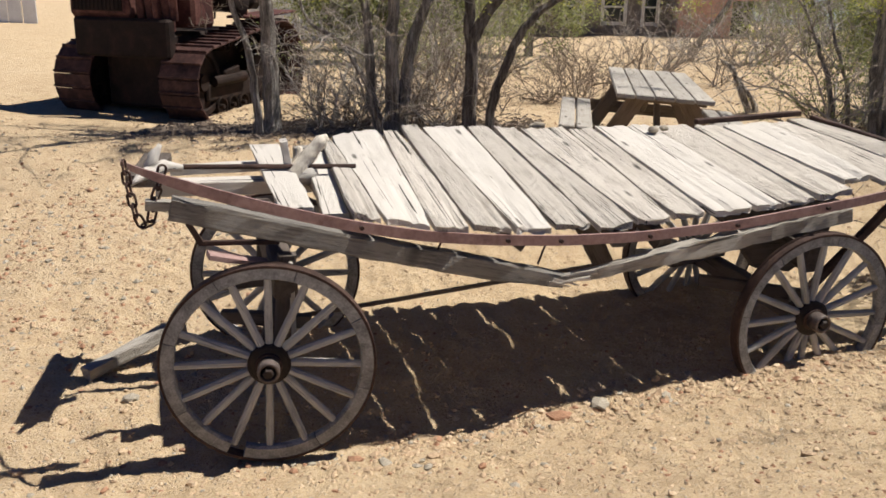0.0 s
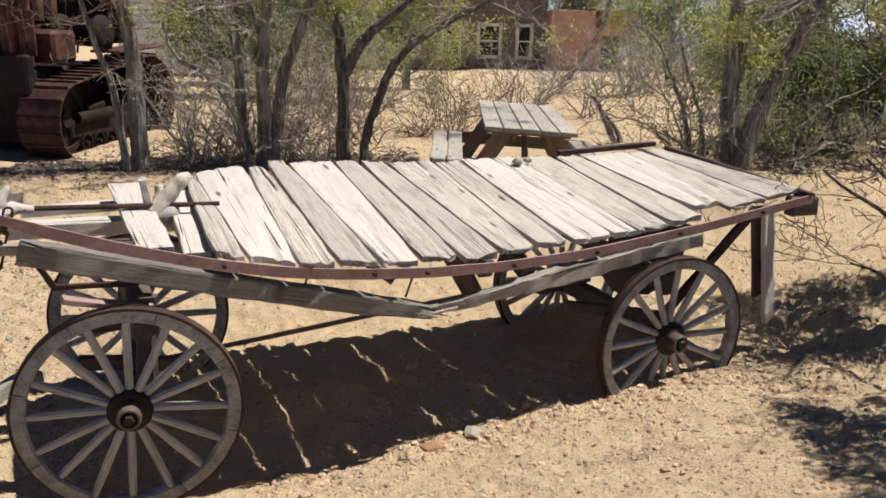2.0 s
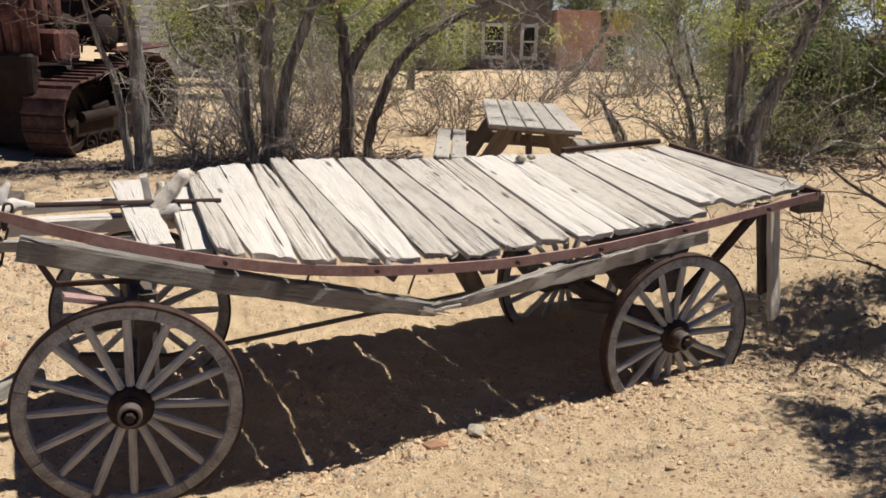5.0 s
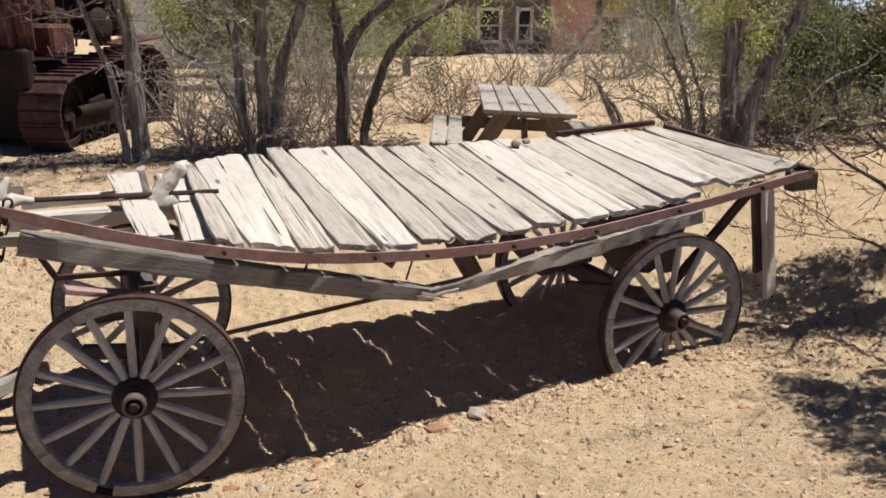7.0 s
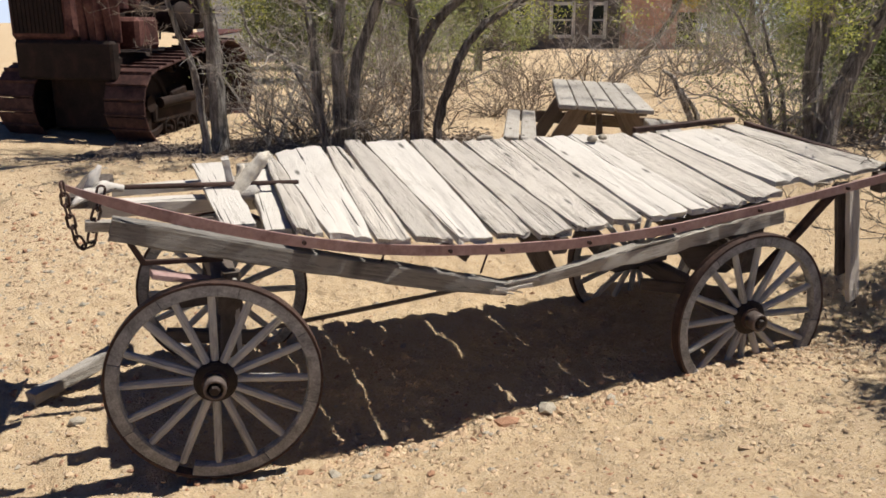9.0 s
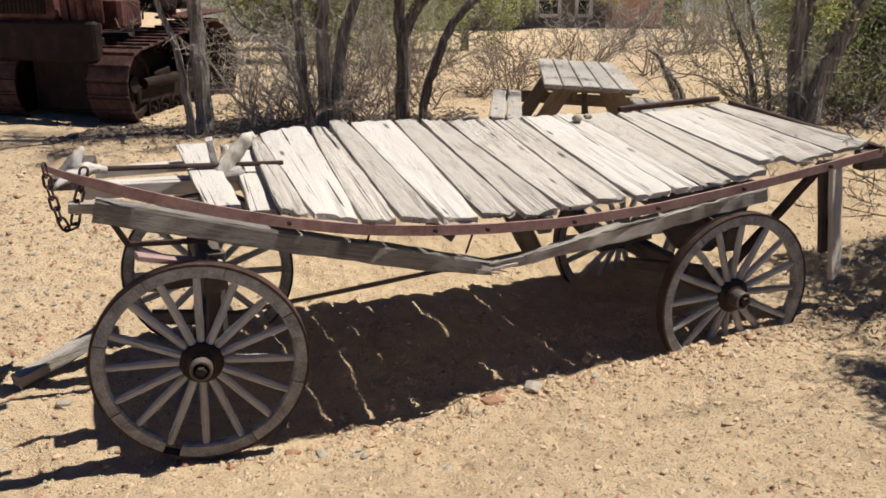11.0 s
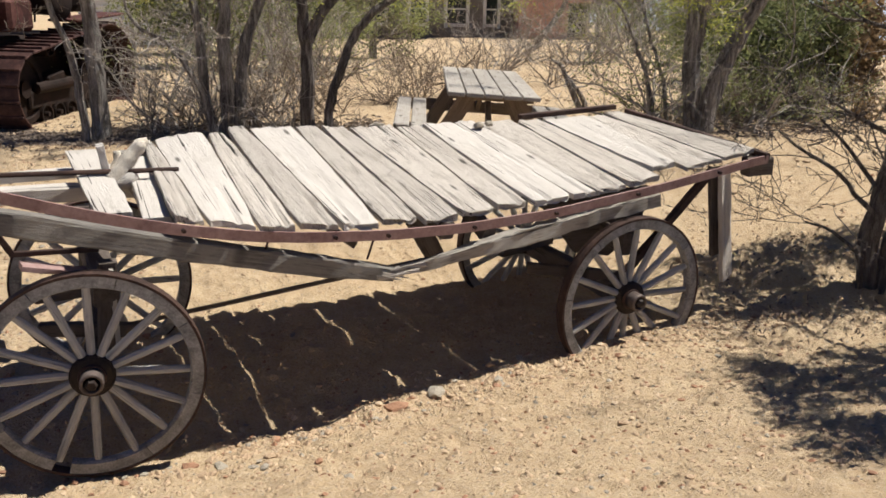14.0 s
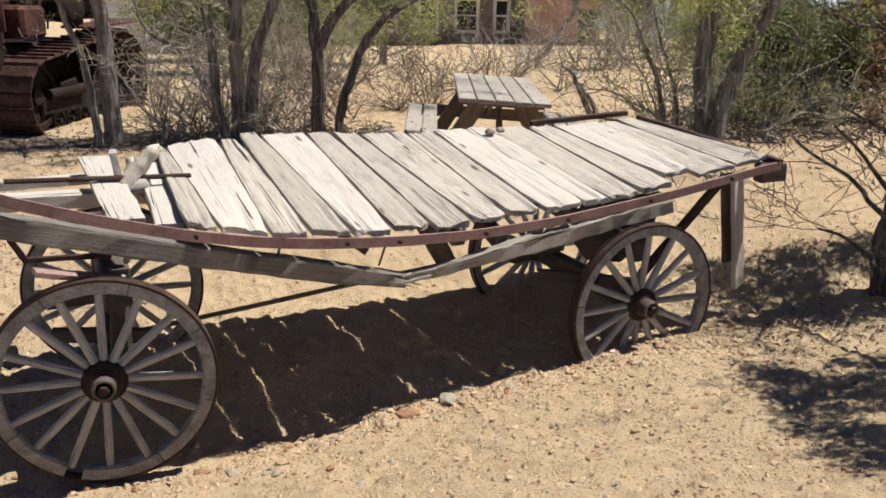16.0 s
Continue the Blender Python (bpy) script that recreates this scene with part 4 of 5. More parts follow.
shed = empty("shed", pose(-6.6, 30, 0.0, 0, 0, 8), "pale corrugated metal shed", "shed")
sheet = part("wall", block((4.0, 0.1, 4.2), pose(0, 0.06, 2.6), 0.0), METAL_SHEET, shed, "pale corrugated sheet wall")
for k in range(20):
    part("rib", block((4.0, 0.05, 0.06), pose(0, -0.015, 0.7 + 0.2 * k), 0.01), METAL_SHEET, sheet)
part("roof", block((4.4, 3.4, 0.12), pose(0, 1.6, 4.8, 6), 0.01), METAL_SHEET, shed)
part("side_wall", block((0.1, 3.2, 4.4), pose(2.0, 1.7, 2.5), 0.0), METAL_SHEET, shed)
part("side_wall", block((0.1, 3.2, 4.4), pose(-2.0, 1.7, 2.5), 0.0), METAL_SHEET, shed)

bm = bmesh.new()
rows = []
for k in range(121):
    x = -900 + 22 * k
    top = -50 + 9 * noise.noise(Vector((x * 0.012, 0, 0))) + 5 * noise.noise(Vector((x * 0.05, 3, 0))) - 10 * (x < 200)
    rows.append([bm.verts.new((x, 900 + 60 * j, top - 26 * abs(j - 1.5) ** 1.3 + 6 * noise.noise(Vector((x * 0.03, j, 1))))) for j in range(-1, 5)])
for r0, r1 in zip(rows, rows[1:]):
    for j in range(5):
        bm.faces.new((r0[j], r1[j], r1[j + 1], r0[j + 1]))
tagged(part("far_hills", bm, HILL, None, "hazy blue-grey hills on the far side of the valley", smooth=True), category="hills", kind="structure")


screen = empty("fence", pose(-15.9, 27, ground_at(-15.9, 27) + 0.1, 0, 0, 3), "pale sheet-metal fence panels on the dirt bank", "fence")
for k in range(12):
    part("panel", block((0.43, 0.04, 1.9 + random.uniform(-0.06, 0.06)), pose(-3.8 + 0.45 * k, random.uniform(0, 0.03), 0.85), 0.015), METAL_SHEET, screen)
part("rail", block((5.3, 0.07, 0.10), pose(-1.35, 0.06, 1.3), 0.01), METAL_SHEET, screen)

haze, ht, hb = material("pale horizon sky", 1.0)
hb.inputs["Base Color"].default_value = (0, 0, 0, 1)
hb.inputs["Emission Color"].default_value = (0.72, 0.82, 1.0, 1)
hb.inputs["Emission Strength"].default_value = 0.7
bm = bmesh.new()
lathe(bm, [(4000, -450), (4000, 150)], 64, pose(0, 0, 100, 90))
for f in [f for f in bm.faces if len(f.verts) > 4]:
    bm.faces.remove(f)
tagged(part("backdrop", bm, haze, None, "pale hazy sky above the far horizon"), category="sky", kind="structure")

fence = empty("fence", pose(-4.9, 26, ground_at(-4.9, 26)), "white painted rail fence among the trees", "fence")
part("rail", block((2.6, 0.08, 0.14), pose(0, 0, 1.25, 0, 1.5), 0.01), TRIM, fence)
for x in (-1.2, 0.0, 1.2):
    part("post", block((0.10, 0.10, 1.3), pose(x, 0.09, 0.65), 0.01), TRIM, fence)


# ---- trees ----
def leaf_cloud(spots, size, per, spread, seed, flat=False):
    """Many small leaf blades about the given spots, as vertices and faces."""
    r = np.random.RandomState(seed)
    n = len(spots) * per
    c = np.repeat(np.array([tuple(p) for p in spots]), per, 0) + r.normal(0, spread, (n, 3))
    a = r.normal(size=(n, 3))
    a /= np.linalg.norm(a, axis=1)[:, None]
    b = np.cross(a, r.normal(size=(n, 3)))
    b /= np.linalg.norm(b, axis=1)[:, None]
    s = size * r.uniform(0.6, 1.4, (n, 1))
    v = np.stack([c - a * s, c + b * s * 0.42, c + a * s, c - b * s * 0.42], 1).reshape(-1, 3)
    f = np.arange(n * 4).reshape(-1, 4)
    me = bpy.data.meshes.new("crown")
    me.from_pydata(v.tolist(), [], f.tolist())
    return me


def grow(bm, start, d, length, r0, level, rnd, tips, bend=0.25, up=0.15, kids=(5, 4, 3), n=(6, 4, 3)):
    """A crooked branch with its side branches."""
    k = max(3, int(length / (0.16 if level < 2 else 0.10)))
    p, pts, radii, dirs = Vector(start), [Vector(start)], [r0], [d]
    for i in range(k):
        d = (d + Vector((rnd.gauss(0, bend), rnd.gauss(0, bend), rnd.gauss(up * 0.5, bend))) * 0.5).normalized()
        p = p + d * (length / k)
        pts.append(p.copy())
        radii.append(max(r0 * (1 - 0.75 * (i + 1) / k), 0.003))
        dirs.append(d)
    tube(bm, pts, radii, n[min(level, len(n) - 1)], 0.15, False)
    if level >= len(kids):
        tips.append(pts[-1])
        tips.append(pts[len(pts) // 2])
        return
    for j in range(kids[level]):
        i = rnd.randint(max(1, int(k * 0.25)), k)
        side = Vector((rnd.gauss(0, 1), rnd.gauss(0, 1), rnd.gauss(0.35, 0.7)))
        nd = (dirs[i] * 0.6 + side.normalized() * 0.8).normalized()
        grow(bm, pts[i], nd, length * rnd.uniform(0.38, 0.62), radii[i] * 0.6, level + 1, rnd, tips, bend, up, kids, n)


def ridged(bm, pts, radii, rnd, n=14):
    """A trunk with long bark ridges that twist a little."""
    amp = [1 + rnd.uniform(-0.2, 0.2) for _ in range(n)]
    rings = []
    for i, (p, r, (d, a, b)) in enumerate(zip(pts, radii, frames_along(pts))):
        ring = []
        for k in range(n):
            w = 2 * math.pi * k / n + 0.05 * i
            ring.append(bm.verts.new(p + (a * math.cos(w) + b * math.sin(w)) * r * amp[k] * rnd.uniform(0.92, 1.08)))
        rings.append(ring)
    for r0, r1 in zip(rings, rings[1:]):
        for k in range(n):
            bm.faces.new((r0[k], r0[(k + 1) % n], r1[(k + 1) % n], r1[k]))
    bm.faces.new(rings[0][::-1])
    bm.faces.new(rings[-1])


def stretch(line, extra):
    """Smooths a line of points and carries it on upwards."""
    pts = [Vector(p) for p in line]
    d = (pts[-1] - pts[-2]).normalized()
    for e in extra:
        d = (d + Vector((0, 0, 0.4))).normalized()
        pts.append(pts[-1] + d * e)
    fine = []
    for i in range(len(pts) - 1):
        p0, p1, p2, p3 = pts[max(i - 1, 0)], pts[i], pts[i + 1], pts[min(i + 2, len(pts) - 1)]
        for s in (0, 0.34, 0.67):
            fine.append(0.5 * (2 * p1 + (p2 - p0) * s + (2 * p0 - 5 * p1 + 4 * p2 - p3) * s * s + (3 * p1 - p0 - 3 * p2 + p3) * s ** 3))
    fine.append(pts[-1])
    return fine


def tree(x, y, stems, label, seed, leaf=LEAF, twig=TWIG, bark=BARK, patchy=True, leaves=5, low=0.9, kids=(4, 4, 3), leaf_from=2.0, leaf_size=0.018, reach=1.0, group="", side=7, extra=(0.4, 0.3), shade_from=None, keep=None):
    """A tree of crooked stems; each stem is a base radius and its (x, y, z) places."""
    rnd = random.Random(seed)
    z0 = ground_at(x, y)
    base = empty("tree", pose(x, y, z0 - 0.03), label, "tree", group)
    shift = Vector((x, y, z0 - 0.03))
    trunk, limbs, tips = bmesh.new(), bmesh.new(), []
    for r, line, grown in stems:
        pts = stretch([Vector(p) - shift for p in line], extra if grown else ())
        pts[0].z = min(pts[0].z, 0.0) if (Vector(line[0]) - shift).z < 0.3 else pts[0].z
        m = len(pts)
        radii = [r * ((1.25 if i == 0 and pts[0].z < 0.1 else 1.0) - 0.72 * i / m) for i in range(m)]
        pts = [p + Vector((rnd.uniform(-1, 1), rnd.uniform(-1, 1), 0)) * 0.012 for p in pts]
        ridged(trunk, pts, [q * 0.88 for q in radii], rnd)
        for j in range(side if grown else max(3, side // 2)):
            i = rnd.randint(int(m * (low if grown else 0.3) * 0.62), m - 1)
            a = rnd.uniform(0, 2 * math.pi)
            d = Vector((math.cos(a), math.sin(a), rnd.uniform(-0.2, 0.55))).normalized()
            if shade_from is not None and grown:
                end = pts[i] + d * reach + shift
                if end.x - sun_dir.x / sun_dir.z * (end.z - 0.3) < shade_from:
                    d.x, d.y = abs(d.x), d.y * 0.5
            grow(limbs, pts[i], d, reach * rnd.uniform(0.6, 1.15), min(radii[i] * 0.36, 0.026), 0, rnd, tips, 0.42, 0.12, kids)
    part("trunk", trunk, bark, base, "rough weathered bark")
    part("bough", limbs, twig, base, "fine bare twigs")
    spots = [p for p in tips if p.z + z0 > leaf_from + rnd.uniform(-0.3, 0.5)]
    if patchy:
        spots = [p for p in spots if noise.noise((p + shift) * 1.5) > 0.24]
    if keep:
        spots = [p for p in spots if keep(p + shift)]
    if shade_from is not None:
        spots = [p for p in spots if p.x + x - sun_dir.x / sun_dir.z * (p.z + z0 - 0.3) > shade_from]
    if spots and leaves:
        piece("crown", leaf_cloud(spots, leaf_size, leaves, 0.07, seed), leaf, base, "thin young leaves")
    return base


def flat(y, line, wob=0.0):
    return [(x, y + wob * i, z) for i, (x, z) in enumerate(line)]


G = "trees behind the wagon"
tree(-2.70, 9.8, [
    (0.050, flat(9.6, [(-2.78, 0.78), (-2.81, 1.23), (-2.84, 1.57), (-2.95, 1.91), (-3.06, 2.3)]), True),
    (0.122, flat(9.8, [(-2.69, 0.76), (-2.67, 1.26), (-2.69, 1.73), (-2.70, 2.13), (-2.75, 2.52), (-2.80, 2.79)]), True),
    (0.045, [(-2.74, 9.8, 2.4), (-2.95, 9.5, 2.75), (-3.3, 9.0, 2.95), (-3.6, 8.6, 3.0)], False),
    (0.035, [(-2.72, 9.8, 2.5), (-3.2, 9.7, 2.8), (-3.7, 9.5, 3.0)], False),
    (0.045, [(-2.78, 9.8, 2.8), (-3.2, 9.5, 3.2), (-3.7, 9.2, 3.5), (-4.3, 8.9, 3.8), (-4.9, 8.7, 4.0)], False),
    (0.045, [(-2.78, 9.8, 2.9), (-3.0, 9.2, 3.3), (-3.3, 8.6, 3.6), (-3.9, 8.1, 3.8)], False),
    (0.040, [(-2.80, 9.8, 3.0), (-3.3, 10.1, 3.5), (-4.1, 10.2, 4.0), (-5.0, 10.0, 4.4)], False),
], "grey-barked desert tree with two trunks and thin leaves", 11, group=G, leaf_from=2.1, leaves=22, extra=(0.6, 0.6, 0.5), side=9, reach=1.2, twig=BRUSH, keep=lambda p: p.x > -2.75)
tree(-1.32, 9.75, [
    (0.072, flat(9.8, [(-1.44, 0.76), (-1.55, 1.22), (-1.56, 1.67), (-1.59, 2.05), (-1.69, 2.39), (-1.74, 2.67)]), True),
    (0.085, flat(9.7, [(-1.32, 0.76), (-1.30, 1.17), (-1.30, 1.59), (-1.29, 2.06), (-1.25, 2.40), (-1.21, 2.74)]), True),
    (0.082, flat(9.9, [(-1.23, 0.76), (-1.18, 1.15), (-1.13, 1.64), (-0.97, 2.12), (-0.82, 2.47), (-0.72, 2.77)]), True),
    (0.040, flat(9.5, [(-1.40, 0.80), (-1.52, 1.24), (-1.68, 1.54), (-1.85, 1.78), (-2.11, 1.92), (-2.24, 2.12), (-2.28, 2.31)]), False),
    (0.028, flat(9.7, [(-1.31, 2.08), (-1.35, 2.34), (-1.46, 2.62), (-1.52, 2.78)]), False),
], "grey-barked desert tree with a cluster of trunks", 12, group=G, extra=(0.5, 0.5, 0.4), side=8, leaves=20, leaf_from=2.35)
tree(-0.44, 9.75, [
    (0.098, flat(9.75, [(-0.46, 0.74), (-0.44, 1.17), (-0.44, 1.60), (-0.47, 2.02), (-0.49, 2.22), (-0.59, 2.54), (-0.72, 2.73)]), True),
    (0.074, flat(9.7, [(-0.42, 1.80), (-0.27, 2.11), (-0.09, 2.29), (0.10, 2.46), (0.33, 2.65), (0.49, 2.81)]), True),
    (0.062, flat(9.75, [(-0.22, 0.76), (-0.18, 1.18), (-0.05, 1.52), (0.07, 1.84), (0.25, 2.08), (0.44, 2.22), (0.86, 2.47), (1.16, 2.60)]), True),
], "grey-barked desert tree with a dark forked trunk", 13, group=G, bark=BARK_DARK, leaves=20, leaf_from=2.2)
tree(3.88, 9.4, [
    (0.125, flat(9.4, [(3.88, 0.76), (3.80, 1.39), (3.76, 1.89), (3.73, 2.32), (3.75, 2.62), (3.63, 2.85)]), True),
    (0.112, flat(9.3, [(3.92, 0.76), (4.01, 1.40), (4.15, 1.78), (4.33, 2.15), (4.54, 2.58), (4.66, 2.92)]), True),
    (0.070, flat(9.4, [(3.79, 1.83), (3.86, 2.26), (4.00, 2.48), (4.25, 2.64), (4.48, 2.74), (4.71, 2.83)]), False),
    (0.032, flat(9.8, [(3.53, 0.80), (3.44, 1.35), (3.28, 1.73), (3.20, 1.92), (3.08, 2.17), (2.90, 2.35)]), False),
    (0.032, flat(9.8, [(3.69, 0.80), (3.64, 1.27), (3.48, 1.73), (3.34, 2.05), (3.26, 2.42)]), False),
], "grey-barked desert tree with two stout trunks", 14, leaves=20, group=G, leaf_from=2.0, side=9)
shade_tree = tree(3.84, 5.75, [
    (0.085, flat(5.75, [(3.84, 0.22), (3.78, 0.56), (3.82, 0.89), (3.87, 1.25), (3.87, 1.62), (3.88, 1.95), (3.90, 2.23), (3.91, 2.46), (3.89, 2.73)]), True),
    (0.050, flat(5.70, [(3.89, 0.26), (3.89, 0.66), (3.94, 0.92), (3.90, 1.20)]), False),
    (0.056, flat(5.75, [(3.90, 1.15), (4.00, 1.46), (4.07, 1.75), (4.09, 2.03), (4.10, 2.31), (4.12, 2.46), (4.12, 2.66)]), True),
    (0.022, flat(5.7, [(3.80, 0.84), (3.60, 1.02), (3.41, 1.20), (3.20, 1.31), (2.97, 1.47)]), False),
    (0.020, flat(5.75, [(3.83, 1.00), (3.56, 1.31), (3.28, 1.54)]), False),
    (0.019, flat(5.75, [(3.86, 1.42), (3.57, 1.55), (3.33, 1.68)]), False),
    (0.019, flat(5.7, [(3.74, 0.54), (3.64, 0.61), (3.47, 0.75), (3.25, 0.82)]), False),
    (0.025, flat(5.8, [(3.90, 1.10), (4.18, 1.32), (4.44, 1.54), (4.7, 1.7)]), False),
    (0.020, flat(5.6, [(3.84, 0.44), (4.12, 0.70), (4.40, 0.92), (4.62, 1.1)]), False),
    (0.026, [(4.12, 5.75, 2.62), (4.4, 5.1, 2.9), (4.3, 4.4, 3.1), (4.0, 3.8, 3.2), (3.7, 3.4, 3.2)], False),
    (0.016, [(4.3, 4.4, 3.1), (3.9, 4.5, 3.1), (3.6, 4.55, 3.1)], False),
    (0.016, [(4.3, 4.4, 3.1), (4.4, 3.7, 3.1), (4.3, 3.2, 3.0)], False),
    (0.040, [(3.9, 5.75, 2.5), (4.3, 6.0, 2.75), (4.8, 6.2, 2.9)], False),
], "dark crooked desert tree with bare low branches", 15, leaves=0, kids=(4, 3, 3), patchy=False, twig=BARK_DARK, bark=BARK_DARK, group=G, side=6, shade_from=2.05, extra=(0.2, 0.2))


def overhang(parent, x0, x1, y0, y1, h0, h1, count, mask, seed, slant=0.0):
    """Leaf clumps of a crown that hangs over a stretch of ground, as the sun sees it."""
    rnd = random.Random(seed)
    origin = parent.matrix_basis.translation
    spots = []
    while len(spots) < count:
        x, y, h = rnd.uniform(x0, x1), rnd.uniform(y0, y1), rnd.uniform(h0, h1)
        if x < x0 + slant * (y - y0) or noise.noise(Vector((x * 2.3, y * 2.3, seed))) < mask:
            continue
        spots.append(Vector((x, y, 0.35)) + sun_dir * (h / sun_dir.z) - origin)
    piece("crown", leaf_cloud(spots, 0.026, 44, 0.065, seed), LEAF, parent, "thin young leaves")


overhang(shade_tree, 1.70, 3.9, 2.7, 4.62, 2.5, 3.1, 560, -0.22, 33, 0.36)
overhang(shade_tree, 2.65, 4.3, 5.35, 6.5, 2.1, 2.9, 290, -0.30, 32)
tree(3.05, 11.8, [(0.055, [(3.23, 11.9, 0.74), (3.05, 11.9, 1.11), (2.91, 11.9, 1.38), (2.75, 11.9, 1.49)], False), (0.05, [(3.3, 11.9, 0.74), (3.2, 11.9, 1.0), (3.02, 11.9, 1.25)], False)],
     "broken dead snag with bare branches", 16, leaves=0, kids=(3, 2), reach=0.5)

tree(6.35, 30.0, [(0.13, flat(30.0, [(6.33, 0.40), (6.41, 0.80), (6.82, 1.37), (7.16, 1.90), (7.49, 2.70), (7.59, 3.42)]), True)],
     "thin leaning desert tree before the brick wing", 18, leaves=12, kids=(3, 3), reach=1.3, side=4, leaf_from=3.0)
stick = gnarl("stick", [(0.24, 10.2, ground_at(0.24, 10.2) + 0.03), (0.33, 10.22, ground_at(0.33, 10.22) + 0.045), (0.42, 10.2, ground_at(0.42, 10.2) + 0.03)], [0.022, 0.04, 0.03], WOOD_PALE, None, "broken pale stick lying by the picnic table", 19)
tagged(stick, category="stick")


# ---- dry brush, sage and evergreens ----
def brush(x, y, size, stems, seed, mat, label, leafy=None, per=3, category="shrub", group="dry shrubs", leaf=0.02):
    rnd = random.Random(seed)
    base = empty("shrub", pose(x, y, ground_at(x, y) - 0.02), label, category, group)
    bm, tips = bmesh.new(), []
    for k in range(stems):
        a = rnd.uniform(0, 2 * math.pi)
        o = rnd.uniform(0.4, 1.3)
        d = Vector((math.cos(a) * o, math.sin(a) * o, rnd.uniform(0.5, 1.2))).normalized()
        grow(bm, (rnd.uniform(-0.2, 0.2) * size, rnd.uniform(-0.2, 0.2) * size, 0), d, size * rnd.uniform(0.5, 1.0), 0.009 * size + 0.003, 0, rnd, tips, 0.48, 0.06, (5, 4), (4, 3, 3))
    part("brushwood", bm, mat, base)
    if leafy:
        piece("crown", leaf_cloud(tips, leaf, per, 0.05 * size + 0.01, seed), leafy, base)
    return base


for x, y, size, stems, mat, leafy in (
        (-2.3, 10.5, 0.8, 10, BRUSH, None), (-2.0, 10.3, 1.15, 18, TWIG, None), (-1.66, 10.3, 1.2, 16, TWIG, None), (-0.98, 10.2, 1.0, 16, BRUSH, None), (-1.8, 9.9, 0.6, 14, BRUSH, None),
        (-0.72, 10.6, 1.0, 20, BRUSH, None), (-1.9, 11.6, 1.4, 12, BRUSH, LEAF_GREY), (-1.0, 11.7, 1.3, 12, BRUSH, None), (-1.8, 13.5, 1.8, 12, TWIG, LEAF_GREY),
        (1.05, 13.2, 1.0, 18, BRUSH, None), (0.55, 12.6, 0.9, 16, BRUSH, None), (2.1, 14.2, 1.2, 8, BRUSH, None), (2.9, 17.5, 1.6, 9, TWIG, None), (3.6, 15.0, 1.1, 8, BRUSH, None),
        (4.3, 21.0, 1.8, 9, TWIG, None), (5.4, 20.0, 2.3, 20, TWIG, LEAF_GREY), (-0.4, 17.0, 1.8, 18, TWIG, LEAF_GREY), (6.6, 22.0, 2.4, 18, TWIG, LEAF_GREY),
        (3.45, 9.9, 0.9, 14, BRUSH, LEAF_GREY), (4.6, 9.8, 0.9, 18, BRUSH, LEAF_GREY), (4.9, 10.6, 1.2, 18, TWIG, LEAF_GREY), (4.2, 10.4, 1.1, 18, TWIG, LEAF_GREY),
        (-2.15, 10.1, 1.3, 9, TWIG, None), (-0.95, 9.95, 0.6, 14, TWIG, None), (-0.75, 10.0, 1.2, 8, TWIG, None), (-1.5, 10.6, 1.7, 7, TWIG, None), (-0.5, 12.4, 1.4, 10, BRUSH, None),
        (1.5, 15.5, 1.6, 7, BRUSH, None), (2.6, 16.0, 1.8, 7, TWIG, None), (3.5, 9.7, 1.9, 6, TWIG, None), (4.4, 9.5, 2.0, 6, TWIG, None), (5.6, 10.4, 1.0, 20, TWIG, LEAF_GREY), (-0.9, 15.0, 2.4, 10, TWIG, LEAF_GREY), (-0.2, 11.6, 0.9, 16, BRUSH, None), (4.7, 6.4, 0.5, 10, BRUSH, None)):
    brush(x, y, size, max(5, int(stems * 0.62)) if y < 12.5 else stems, int(x * 31 + y * 17 + 500), mat, "leafless brown brush on the dirt" if not leafy else "twiggy grey-green desert shrub", leafy)


def evergreen(x, y, radius, height, count, seed, leaf, label, brown=False):
    """A ragged dark juniper: short trunk, crooked limbs, clumps of fine needles."""
    rnd = random.Random(seed)
    base = empty("tree", pose(x, y, ground_at(x, y) - 0.03), label, "tree", "evergreens")
    bm, tips = bmesh.new(), []
    tube(bm, [(0, 0, 0), (0.05, 0, height * 0.4), (0, 0.04, height * 0.85)], [0.12, 0.09, 0.03], 8, 0.2)
    for k in range(34):
        a, z = rnd.uniform(0, 2 * math.pi), rnd.uniform(0.04, 0.85) * height
        d = Vector((math.cos(a), math.sin(a), rnd.uniform(0.0, 0.6))).normalized()
        grow(bm, (0, 0, z), d, radius * rnd.uniform(0.6, 1.05) * (1.15 - 0.6 * z / height), 0.03, 0, rnd, tips, 0.35, 0.15, (4, 3), (5, 3, 3))
    part("trunk", bm, BARK, base)
    side = [p for p in tips if brown and p.x > 0.25 * radius]
    rest = [p for p in tips if not (brown and p.x > 0.25 * radius)]
    piece("crown", leaf_cloud(rest, 0.03 + 0.012 * max(0, radius - 1), count, 0.09 * max(1, radius * 0.7), seed), leaf, base, "dark needle clumps")
    if side:
        piece("crown", leaf_cloud(side, 0.035, count, 0.09, seed + 1), LEAF_BROWN, base, "browned needle clumps")
    return base


